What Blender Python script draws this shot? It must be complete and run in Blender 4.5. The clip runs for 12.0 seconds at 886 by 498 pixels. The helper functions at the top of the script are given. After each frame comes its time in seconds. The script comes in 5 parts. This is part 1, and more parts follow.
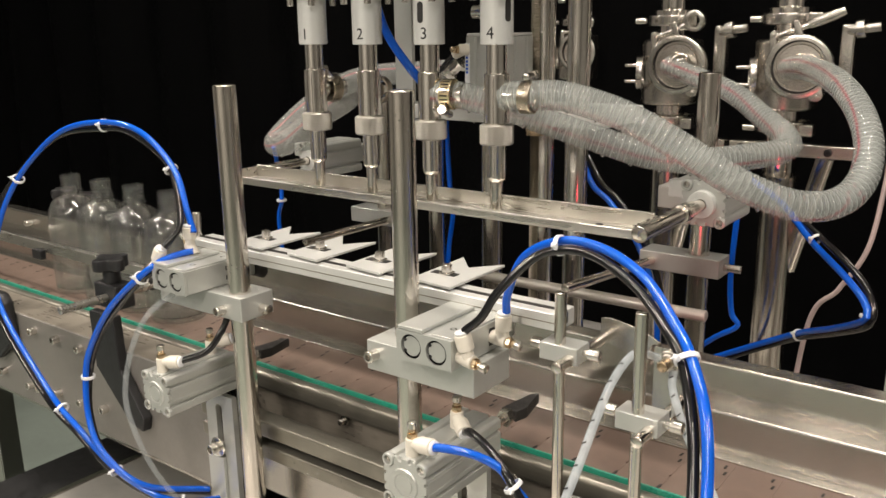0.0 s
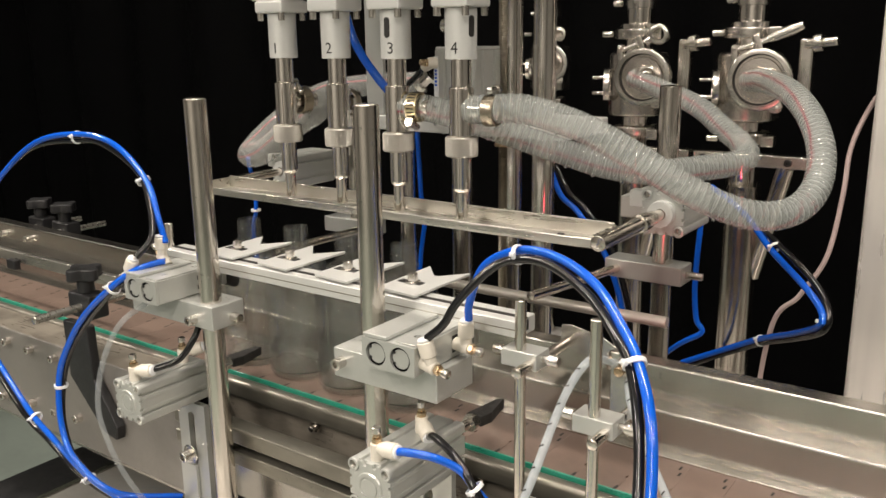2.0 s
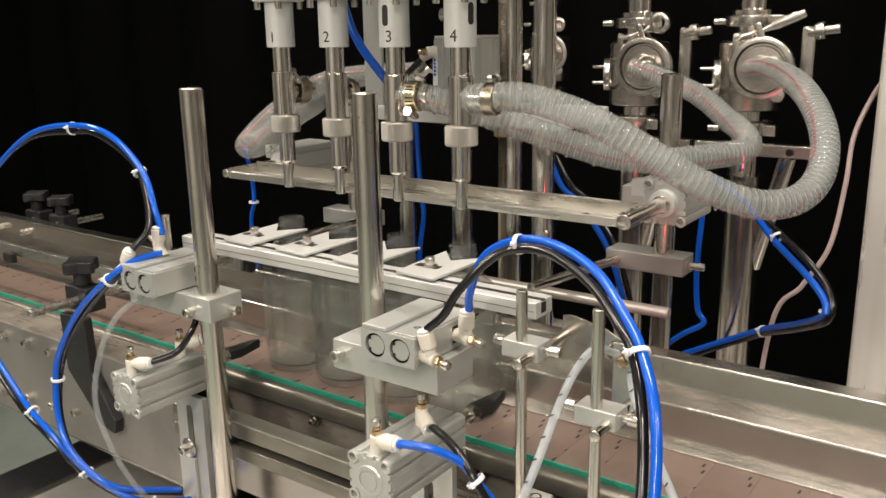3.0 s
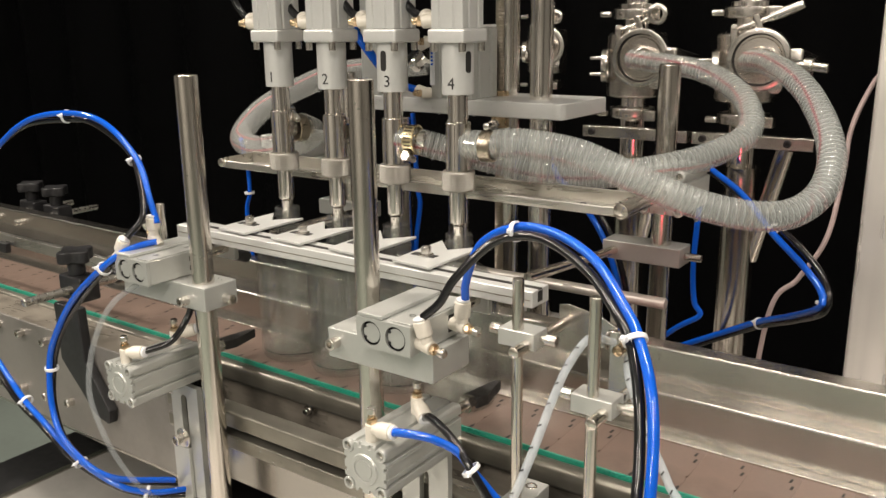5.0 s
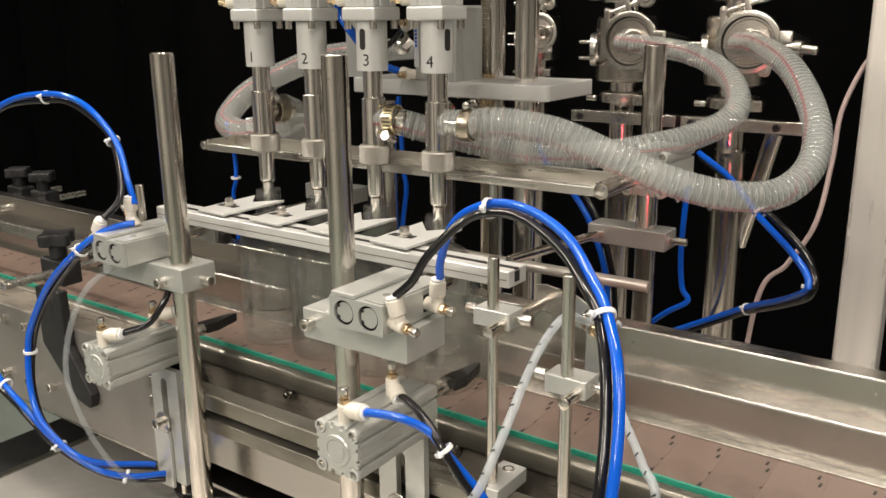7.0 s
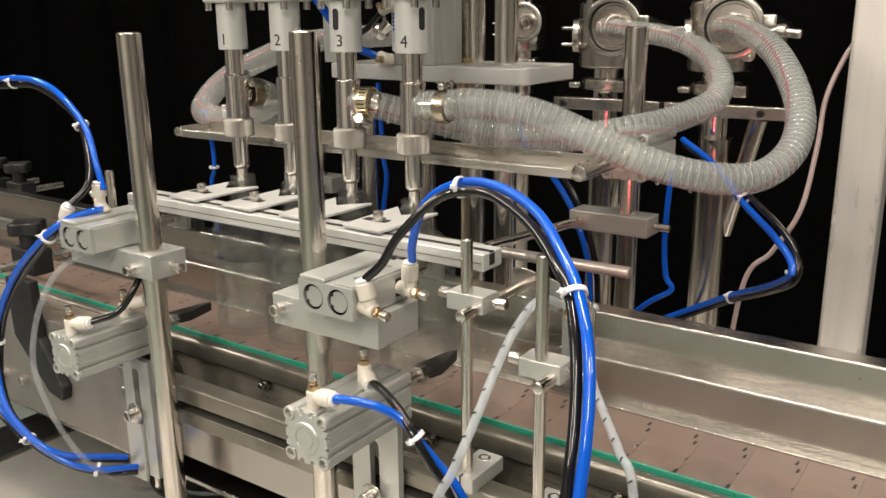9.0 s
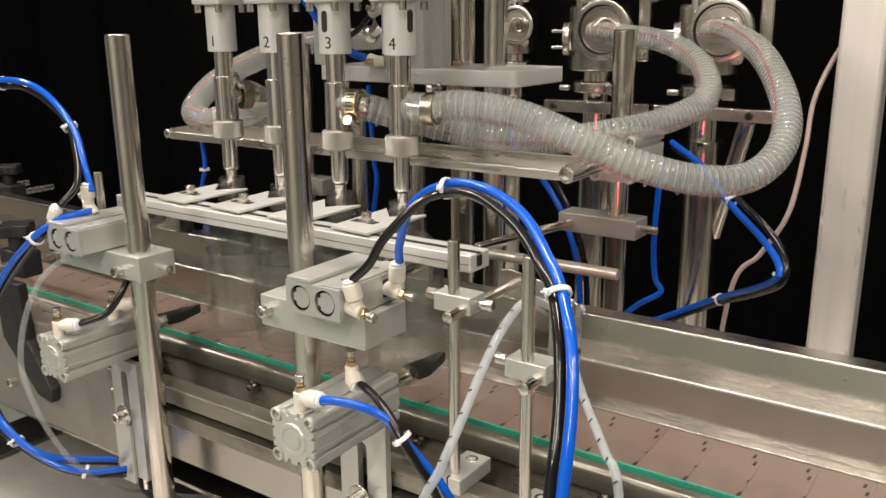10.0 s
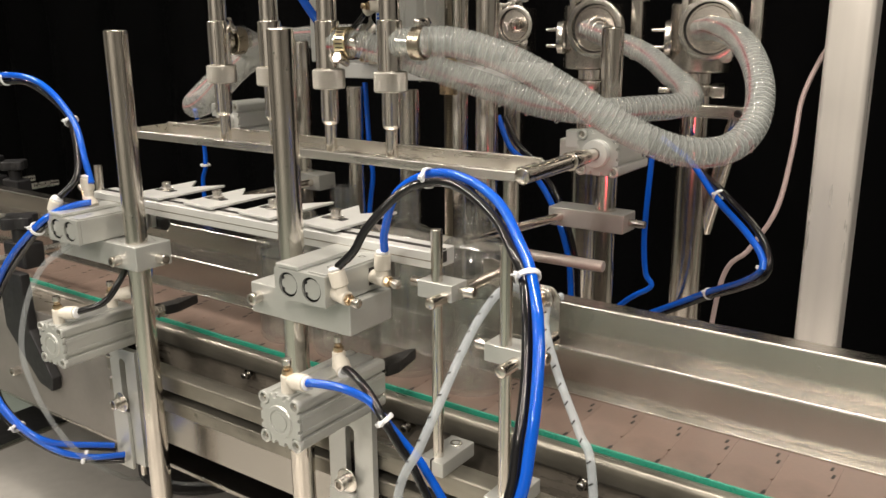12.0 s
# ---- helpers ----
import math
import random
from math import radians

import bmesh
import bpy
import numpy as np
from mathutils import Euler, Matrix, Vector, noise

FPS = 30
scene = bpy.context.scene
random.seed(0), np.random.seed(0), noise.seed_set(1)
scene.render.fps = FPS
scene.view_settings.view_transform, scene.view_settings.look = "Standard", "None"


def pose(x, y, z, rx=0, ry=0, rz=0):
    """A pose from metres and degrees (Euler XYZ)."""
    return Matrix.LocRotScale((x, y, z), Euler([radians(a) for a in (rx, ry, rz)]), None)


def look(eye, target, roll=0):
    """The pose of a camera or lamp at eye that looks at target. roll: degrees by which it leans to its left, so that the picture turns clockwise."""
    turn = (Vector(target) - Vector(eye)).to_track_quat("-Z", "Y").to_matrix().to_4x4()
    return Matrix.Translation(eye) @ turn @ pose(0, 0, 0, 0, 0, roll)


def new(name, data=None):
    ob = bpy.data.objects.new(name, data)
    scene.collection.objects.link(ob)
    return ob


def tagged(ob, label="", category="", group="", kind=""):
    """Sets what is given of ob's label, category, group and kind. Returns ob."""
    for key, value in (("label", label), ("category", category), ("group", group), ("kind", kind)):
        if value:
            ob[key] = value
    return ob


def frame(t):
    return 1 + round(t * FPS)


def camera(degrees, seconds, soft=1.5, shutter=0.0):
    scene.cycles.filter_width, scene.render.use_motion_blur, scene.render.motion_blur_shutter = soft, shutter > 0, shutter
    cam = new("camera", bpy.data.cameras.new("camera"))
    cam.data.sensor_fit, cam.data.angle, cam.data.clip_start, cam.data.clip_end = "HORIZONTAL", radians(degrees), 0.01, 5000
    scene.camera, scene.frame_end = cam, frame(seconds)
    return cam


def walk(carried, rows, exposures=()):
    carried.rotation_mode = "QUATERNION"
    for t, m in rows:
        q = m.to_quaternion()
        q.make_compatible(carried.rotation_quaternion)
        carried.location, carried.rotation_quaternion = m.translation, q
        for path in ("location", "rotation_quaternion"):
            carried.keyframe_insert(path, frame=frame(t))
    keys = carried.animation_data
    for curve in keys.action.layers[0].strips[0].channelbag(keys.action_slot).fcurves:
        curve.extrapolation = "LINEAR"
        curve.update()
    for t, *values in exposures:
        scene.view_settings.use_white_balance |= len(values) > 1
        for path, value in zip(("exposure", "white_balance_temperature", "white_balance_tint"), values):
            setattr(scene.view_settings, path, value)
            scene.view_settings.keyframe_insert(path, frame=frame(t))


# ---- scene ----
cam = camera(54.5, 12.0)
METRES, EYE, TILT, LEAN, TURN = 0.1333, 0.358, 0.0, 0.0, 37.0
ROWS = [
    (0.0, 0.0, 0.0, 0.0, -0.22, -14.61, 0.84),
    (0.5, 0.0226, -0.0043, 0.004, -0.57, -14.66, 0.7),
    (1.0, 0.042, -0.06, 0.0287, -0.83, -14.42, 0.55),
    (1.5, 0.0866, -0.1181, 0.0436, -1.22, -14.14, 0.7),
    (2.0, 0.105, -0.1338, 0.041, -1.41, -14.09, 0.75),
    (2.5, 0.085, -0.095, 0.0145, -1.41, -14.36, 0.77),
    (3.0, 0.1024, -0.0788, 0.0072, -1.51, -14.53, 0.93),
    (5.0, 0.102, -0.063, -0.0405, -1.7, -14.83, 0.66),
    (5.5, 0.1475, -0.0495, -0.0621, -1.94, -14.9, 0.63),
    (6.0, 0.1667, -0.0443, -0.09, -1.76, -15.04, 0.58),
    (6.5, 0.1936, -0.0312, -0.1073, -1.48, -15.08, 0.46),
    (7.0, 0.2525, -0.0188, -0.1411, -1.54, -15.25, 0.56),
    (9.0, 0.3595, 0.0828, -0.2605, -2.1, -15.37, 0.58),
    (9.5, 0.3687, 0.0929, -0.2635, -2.25, -15.25, 0.48),
    (10.0, 0.3955, 0.0677, -0.2695, -2.48, -15.14, 0.46),
    (10.5, 0.3987, 0.0066, -0.2528, -2.19, -14.88, 0.42),
    (11.0, 0.4657, -0.0583, -0.2594, -1.7, -14.71, 0.57),
    (11.5, 0.4955, -0.0812, -0.282, -1.62, -14.89, 0.5),
    (12.0, 0.5273, -0.0938, -0.3, -1.84, -15.03, 0.36),
]
walk(cam, [(t, pose(0, 0, EYE, TILT, LEAN, TURN) @ pose(METRES * x, METRES * y, METRES * z, 90 + pitch, roll, yaw)) for t, x, y, z, yaw, pitch, roll in ROWS])

# ---- world and lights ----
world = bpy.data.worlds.new("world")
scene.world = world
world.use_nodes = True
world.node_tree.nodes["Background"].inputs[0].default_value = (0.5, 0.52, 0.55, 1)
world.node_tree.nodes["Background"].inputs[1].default_value = 0.02
scene.view_settings.exposure = 0.13


def ceiling_lamp(x, y, z, sx, sy, watts, colour):
    data = bpy.data.lights.new("ceiling_lamp", "AREA")
    data.shape, data.size, data.size_y, data.energy, data.color = "RECTANGLE", sx, sy, watts, colour
    ob = new("ceiling_lamp", data)
    ob.matrix_basis = pose(x, y, z)
    return ob


WARM = (1.0, 0.90, 0.795)
# Lamps out of view; places and watts are chosen to brighten the machine.
ASSUMED_LAMPS = [(-1.6, -1.4, 0.12, 1.5, 48), (0.4, -1.4, 0.12, 1.5, 48), (-0.6, -3.0, 1.5, 0.12, 48), (-0.5, 0.45, 1.5, 0.12, 30), (-2.6, 0.2, 0.12, 1.2, 36), (1.7, 0.1, 0.12, 1.2, 36)]
for lx, ly, sx, sy, watts in ASSUMED_LAMPS:
    ceiling_lamp(lx, ly, 1.74, sx, sy, watts, WARM)


# Added red spot lamp; no source seen, it lights rod and tray cylinder red.
red_spot = bpy.data.lights.new("added_red_spot", "SPOT")
red_spot.energy, red_spot.color, red_spot.spot_size, red_spot.spot_blend, red_spot.shadow_soft_size = 0.3, (1.0, 0.05, 0.08), radians(52), 0.6, 0.010
new("added_red_spot", red_spot).matrix_basis = look((-0.212, 0.600, 0.112), (-0.276, 0.765, 0.132))

# ---- materials ----
def mat(name, colour, rough=0.4, metal=0.0, var=0.12, scale=60.0, bump=0.0, stretch=(1, 1, 1), spots=0.0, random_tint=0.0):
    """A node material with grain at two scales in object space."""
    m = bpy.data.materials.new(name)
    m.use_nodes = True
    nt = m.node_tree
    b = nt.nodes["Principled BSDF"]
    L = nt.links.new
    tc = nt.nodes.new("ShaderNodeTexCoord")
    mp = nt.nodes.new("ShaderNodeMapping")
    mp.inputs["Scale"].default_value = stretch
    L(tc.outputs["Object"], mp.inputs[0])
    fine = nt.nodes.new("ShaderNodeTexNoise")
    fine.inputs["Scale"].default_value, fine.inputs["Detail"].default_value = scale * 12, 4
    big = nt.nodes.new("ShaderNodeTexNoise")
    big.inputs["Scale"].default_value, big.inputs["Detail"].default_value = scale, 5
    L(mp.outputs[0], fine.inputs[0])
    L(tc.outputs["Object"], big.inputs[0])
    add = nt.nodes.new("ShaderNodeMath")
    add.operation = "ADD"
    L(fine.outputs[0], add.inputs[0])
    L(big.outputs[0], add.inputs[1])
    ramp = nt.nodes.new("ShaderNodeMapRange")
    ramp.inputs[1].default_value, ramp.inputs[2].default_value = 0.6, 1.4
    ramp.inputs[3].default_value, ramp.inputs[4].default_value = 1 - var, 1 + var
    L(add.outputs[0], ramp.inputs[0])
    col = nt.nodes.new("ShaderNodeVectorMath")
    col.operation = "SCALE"
    col.inputs[0].default_value = colour
    L(ramp.outputs[0], col.inputs[3])
    last = col.outputs[0]
    if spots:
        sp = nt.nodes.new("ShaderNodeTexNoise")
        sp.inputs["Scale"].default_value, sp.inputs["Detail"].default_value = scale * 0.7, 8
        L(tc.outputs["Object"], sp.inputs[0])
        sr = nt.nodes.new("ShaderNodeMapRange")
        sr.inputs[1].default_value, sr.inputs[2].default_value = 0.52, 0.72
        sr.inputs[3].default_value, sr.inputs[4].default_value = 1, 1 - spots
        L(sp.outputs[0], sr.inputs[0])
        c2 = nt.nodes.new("ShaderNodeVectorMath")
        c2.operation = "SCALE"
        L(last, c2.inputs[0])
        L(sr.outputs[0], c2.inputs[3])
        last = c2.outputs[0]
    if random_tint:
        oi = nt.nodes.new("ShaderNodeObjectInfo")
        rr = nt.nodes.new("ShaderNodeMapRange")
        rr.inputs[3].default_value, rr.inputs[4].default_value = 1 - random_tint, 1 + random_tint
        L(oi.outputs["Random"], rr.inputs[0])
        c3 = nt.nodes.new("ShaderNodeVectorMath")
        c3.operation = "SCALE"
        L(last, c3.inputs[0])
        L(rr.outputs[0], c3.inputs[3])
        last = c3.outputs[0]
    L(last, b.inputs["Base Color"])
    rm = nt.nodes.new("ShaderNodeMapRange")
    rm.inputs[1].default_value, rm.inputs[2].default_value = 0.6, 1.4
    rm.inputs[3].default_value, rm.inputs[4].default_value = max(0.02, rough * (1 - 2 * var)), min(1, rough * (1 + 2 * var))
    L(add.outputs[0], rm.inputs[0])
    L(rm.outputs[0], b.inputs["Roughness"])
    b.inputs["Metallic"].default_value = metal
    if bump:
        bp = nt.nodes.new("ShaderNodeBump")
        bp.inputs["Strength"].default_value, bp.inputs["Distance"].default_value = bump, 0.0006
        L(add.outputs[0], bp.inputs["Height"])
        L(bp.outputs[0], b.inputs["Normal"])
    return m


STEEL = mat("brushed_steel", (0.70, 0.655, 0.595), 0.19, 1, 0.10, 30, 0.06, (1, 1, 0.03))
PLATE_GREY = mat("dull_steel", (0.27, 0.255, 0.235), 0.42, 0.5, 0.10, 12, 0.10, (1, 1, 1), 0.15)
TRAY_STEEL = mat("tray_steel", (0.62, 0.60, 0.55), 0.28, 0.95, 0.08, 14, 0.02, (0.05, 1, 1), 0.12)
TABLE_STEEL = mat("table_steel", (0.47, 0.455, 0.425), 0.38, 0.5, 0.10, 6, 0.05, (1, 1, 1), 0.15)
RAIL_STEEL = mat("wet_rail_steel", (0.27, 0.255, 0.215), 0.35, 0.75, 0.16, 14, 0.01, (0.1, 1, 1), 0.40)
UPRIGHT = mat("upright_steel", (0.78, 0.74, 0.69), 0.30, 0.45, 0.10, 5, 0.04, (1, 1, 0.05))
POLISHED = mat("polished_steel", (0.84, 0.80, 0.745), 0.13, 1, 0.06, 25, 0.04)
SHEET = mat("sheet_steel", (0.47, 0.45, 0.415), 0.25, 1, 0.02, 9, 0.0, (0.05, 1, 1), 0.04)
FOLDED = mat("folded_sheet_steel", (0.52, 0.495, 0.46), 0.24, 1, 0.03, 4, 0.0, (0.5, 1, 1), 0.05)
STAINED = mat("stained_steel", (0.26, 0.232, 0.192), 0.34, 0.35, 0.22, 22, 0.10, (0.2, 1, 1), 0.5)
ALU = mat("anodised_aluminium", (0.51, 0.52, 0.495), 0.30, 0.50, 0.03, 25, 0.006)
ALU_WHITE = mat("satin_aluminium", (0.66, 0.665, 0.645), 0.32, 0.40, 0.03, 25, 0.006)
CASTING = mat("cast_fitting", (0.66, 0.63, 0.585), 0.24, 1, 0.08, 60, 0.05)
BAND = mat("dull_band_steel", (0.40, 0.35, 0.28), 0.3, 1, 0.15, 60, 0.05)
SATIN = mat("satin_steel", (0.62, 0.58, 0.53), 0.26, 1, 0.03, 8, 0.0)
SATIN_ROD = mat("satin_rod_steel", (0.50, 0.47, 0.43), 0.34, 0.6, 0.06, 30, 0.01)
SCREW_STEEL = mat("oiled_steel", (0.30, 0.27, 0.22), 0.4, 1, 0.1, 60, 0.1)
BRASS = mat("brass", (0.60, 0.46, 0.30), 0.25, 1, 0.15, 120, 0.1)
PLATED = mat("gold_plated_steel", (0.78, 0.66, 0.42), 0.25, 1, 0.12, 90, 0.1)
KNURL = mat("knurled_steel", (0.33, 0.315, 0.285), 0.40, 0.85, 0.06, 60, 0.02)
BLUE = mat("blue_tube", (0.004, 0.085, 0.52), 0.12, 0, 0.06, 40)
BLACK_TUBE = mat("black_tube", (0.008, 0.008, 0.009), 0.13, 0, 0.1, 40)
BLACK = mat("black_plastic", (0.012, 0.012, 0.013), 0.42, 0, 0.2, 90, 0.2)
RUBBER = mat("black_rubber", (0.015, 0.014, 0.013), 0.6, 0, 0.2, 90, 0.2)
FITTING = mat("cream_plastic", (0.66, 0.62, 0.54), 0.35, 0, 0.05, 60)
TIE = mat("white_nylon", (0.72, 0.73, 0.74), 0.35, 0, 0.05, 60)
GREEN = mat("green_plastic", (0.02, 0.25, 0.17), 0.3, 0, 0.12, 40)
CHAIN = mat("brown_chain_plastic", (0.158, 0.112, 0.090), 0.36, 0, 0.14, 26, 0.08, (1, 1, 1), 0.3, 0.07)
# Near-black: paints shade in slots and gaps, also colours screws and the column back.
DARK = mat("shade_black", (0.012, 0.011, 0.010), 0.6, 0, 0.2, 40)
CURTAIN = mat("black_curtain", (0.0035, 0.0035, 0.0038), 0.9, 0, 0.3, 8, 0.3)
CURTAIN.node_tree.nodes["Principled BSDF"].inputs["Specular IOR Level"].default_value = 0.05
WALL = mat("painted_wall", (0.42, 0.405, 0.385), 0.7, 0, 0.06, 3)
FLOOR = mat("epoxy_floor", (0.24, 0.28, 0.25), 0.4, 0, 0.08, 4, 0.05, (1, 1, 1), 0.15)
PINK = mat("pink_cable", (0.43, 0.33, 0.315), 0.4, 0, 0.08, 40)
INK = mat("black_ink", (0.01, 0.01, 0.01), 0.5, 0, 0.1, 60)


def clear_mat(name, colour, opaque, rough=0.12, ior=1.45):
    """A thin clear plastic: light passes straight, with a share of milky body and gloss."""
    m = bpy.data.materials.new(name)
    m.use_nodes = True
    nt = m.node_tree
    b = nt.nodes["Principled BSDF"]
    b.inputs["Base Color"].default_value = (*colour, 1)
    b.inputs["Roughness"].default_value = rough
    b.inputs["IOR"].default_value = ior
    tr = nt.nodes.new("ShaderNodeBsdfTransparent")
    tr.inputs[0].default_value = (0.96, 0.97, 0.96, 1)
    tc = nt.nodes.new("ShaderNodeTexCoord")
    no = nt.nodes.new("ShaderNodeTexNoise")
    no.inputs["Scale"].default_value = 90
    nt.links.new(tc.outputs["Object"], no.inputs[0])
    mr = nt.nodes.new("ShaderNodeMapRange")
    mr.inputs[3].default_value, mr.inputs[4].default_value = opaque * 0.7, min(1, opaque * 1.3)
    nt.links.new(no.outputs[0], mr.inputs[0])
    mx = nt.nodes.new("ShaderNodeMixShader")
    nt.links.new(mr.outputs[0], mx.inputs[0])
    nt.links.new(tr.outputs[0], mx.inputs[1])
    nt.links.new(b.outputs[0], mx.inputs[2])
    nt.links.new(mx.outputs[0], nt.nodes["Material Output"].inputs[0])
    return m


HOSE_WALL = clear_mat("clear_hose", (0.37, 0.39, 0.375), 0.44, 0.12, 1.70)
HOSE_RING = clear_mat("hose_spiral", (0.54, 0.57, 0.55), 0.47, 0.07, 1.70)
HOSE_RED = clear_mat("hose_red_line", (0.58, 0.09, 0.13), 0.36, 0.10)
MILKY_WALL = clear_mat("milky_hose", (0.50, 0.51, 0.49), 0.30, 0.08)
MILKY_RING = clear_mat("milky_spiral", (0.60, 0.58, 0.56), 0.36, 0.08)
MILKY_RED = clear_mat("milky_red_line", (0.55, 0.28, 0.28), 0.5, 0.12)
CLEAR_TUBE = clear_mat("clear_tube", (0.50, 0.53, 0.55), 0.20, 0.04, 1.6)
MARKED_TUBE = clear_mat("marked_clear_tube", (0.50, 0.54, 0.57), 0.46, 0.05)


def glass_mat(name, colour, rough=0.0, ior=1.46):
    m = bpy.data.materials.new(name)
    m.use_nodes = True
    b = m.node_tree.nodes["Principled BSDF"]
    b.inputs["Base Color"].default_value = (*colour, 1)
    b.inputs["Roughness"].default_value = rough
    b.inputs["IOR"].default_value = ior
    b.inputs["Transmission Weight"].default_value = 1
    return m




def bottle_glass():
    """Thin clear glass: light passes almost straight, with a gloss that grows towards the edges and a faint film."""
    m = glass_mat("bottle_glass", (0.98, 0.99, 0.985), 0.0, 1.30)
    nt = m.node_tree
    L = nt.links.new
    tr = nt.nodes.new("ShaderNodeBsdfTransparent")
    tr.inputs[0].default_value = (0.985, 0.992, 0.988, 1)
    di = nt.nodes.new("ShaderNodeBsdfDiffuse")
    di.inputs[0].default_value = (0.75, 0.77, 0.76, 1)
    gl = nt.nodes.new("ShaderNodeBsdfGlossy")
    gl.inputs["Roughness"].default_value = 0.05
    lw = nt.nodes.new("ShaderNodeLayerWeight")
    lw.inputs[0].default_value = 0.5
    pw = nt.nodes.new("ShaderNodeMath")
    pw.operation, pw.inputs[1].default_value = "POWER", 4.0
    fr = nt.nodes.new("ShaderNodeMath")
    fr.operation, fr.inputs[1].default_value, fr.inputs[2].default_value = "MULTIPLY_ADD", 0.50, 0.05
    L(lw.outputs["Facing"], pw.inputs[0])
    L(pw.outputs[0], fr.inputs[0])
    out = nt.nodes["Principled BSDF"].outputs[0]
    for share, other in ((0.86, tr), (0.009, di), (fr, gl)):
        mx = nt.nodes.new("ShaderNodeMixShader")
        if other is gl:
            L(share.outputs[0], mx.inputs[0])
        else:
            mx.inputs[0].default_value = share
        L(out, mx.inputs[1])
        L(other.outputs[0], mx.inputs[2])
        out = mx.outputs[0]
    L(out, nt.nodes["Material Output"].inputs[0])
    return m


GLASS = bottle_glass()
WATER = glass_mat("water", (0.95, 0.98, 0.97), 0.0, 1.33)


# ---- mesh helpers ----
def weigh_normals(me):
    """Large faces keep their flat look, and bevels blend between them."""
    near = [[] for _ in me.vertices]
    faces = [(p.normal.copy(), p.area) for p in me.polygons]
    for p in me.polygons:
        for v in p.vertices:
            near[v].append(p.index)
    out = []
    for p in me.polygons:
        n = faces[p.index][0]
        for v in p.vertices:
            s = Vector((0, 0, 0))
            for q in near[v]:
                m, area = faces[q]
                if m.dot(n) > 0.64:
                    s += m * area
            out.append(s.normalized() if s.length > 1e-12 else n)
    me.normals_split_custom_set(out)


def part(name, bm, material, parent=None, label="", smooth=True):
    me = bpy.data.meshes.new(name)
    bm.normal_update()
    bm.to_mesh(me)
    bm.free()
    for mm in (material if isinstance(material, (list, tuple)) else (material,)):
        me.materials.append(mm)
    ob = new(name, me)
    if smooth:
        for p in me.polygons:
            p.use_smooth = True
        if len(me.polygons) < 2500:
            weigh_normals(me)
        else:
            me.set_sharp_from_angle(angle=radians(38))
    if parent:
        ob.parent = parent
    if label:
        ob["label"] = label
    return ob


def thing(name, label, category, group="", at=None):
    e = new(name)
    if at is not None:
        e.matrix_basis = at
    return tagged(e, label, category, group)


def box(x0, x1, y0, y1, z0, z1, bevel=0.0012, m=None, bm=None):
    bm2 = bmesh.new()
    bmesh.ops.create_cube(bm2, size=1)
    for v in bm2.verts:
        v.co = Vector(((x0 + x1) / 2 + v.co.x * (x1 - x0), (y0 + y1) / 2 + v.co.y * (y1 - y0), (z0 + z1) / 2 + v.co.z * (z1 - z0)))
    if bevel:
        bmesh.ops.bevel(bm2, geom=bm2.edges[:], offset=bevel, segments=2, affect="EDGES", profile=0.5)
    if m is not None:
        bm2.transform(m)
    return join(bm, bm2)


def join(bm, bm2):
    if bm is None:
        return bm2
    me = bpy.data.meshes.new("tmp")
    bm2.to_mesh(me)
    bm2.free()
    bm.from_mesh(me)
    bpy.data.meshes.remove(me)
    return bm


def axis_matrix(p0, p1):
    p0, p1 = Vector(p0), Vector(p1)
    return Matrix.Translation(p0) @ (p1 - p0).to_track_quat("Z", "Y").to_matrix().to_4x4()


def lathe(profile, p0=(0, 0, 0), p1=(0, 0, 1), segs=32, bm=None, closed=False):
    """Turns (radius, height) pairs round the line from p0 towards p1."""
    bm2 = bmesh.new()
    rings = []
    for r, h in profile:
        if r <= 1e-6:
            rings.append([bm2.verts.new((0, 0, h))])
        else:
            rings.append([bm2.verts.new((r * math.cos(2 * math.pi * k / segs), r * math.sin(2 * math.pi * k / segs), h)) for k in range(segs)])
    pairs = list(zip(rings, rings[1:])) + ([(rings[-1], rings[0])] if closed else [])
    for a, b in pairs:
        for k in range(segs):
            k2 = (k + 1) % segs
            if len(a) == 1 and len(b) == 1:
                continue
            if len(a) == 1:
                bm2.faces.new((a[0], b[k2], b[k]))
            elif len(b) == 1:
                bm2.faces.new((a[k], a[k2], b[0]))
            else:
                bm2.faces.new((a[k], a[k2], b[k2], b[k]))
    bm2.transform(axis_matrix(p0, p1))
    bmesh.ops.recalc_face_normals(bm2, faces=bm2.faces[:])
    return join(bm, bm2)


def rod(p0, p1, r, bevel=0.0008, segs=32, bm=None):
    L = (Vector(p1) - Vector(p0)).length
    b = min(bevel, r * 0.4)
    return lathe([(0, 0), (r - b, 0), (r, b), (r, L - b), (r - b, L), (0, L)], p0, p1, segs, bm)


def tube_ring(p0, p1, r, r_in, bevel=0.0006, segs=32, bm=None):
    L = (Vector(p1) - Vector(p0)).length
    b = bevel
    return lathe([(r_in, 0), (r - b, 0), (r, b), (r, L - b), (r - b, L), (r_in, L)], p0, p1, segs, bm, closed=True)


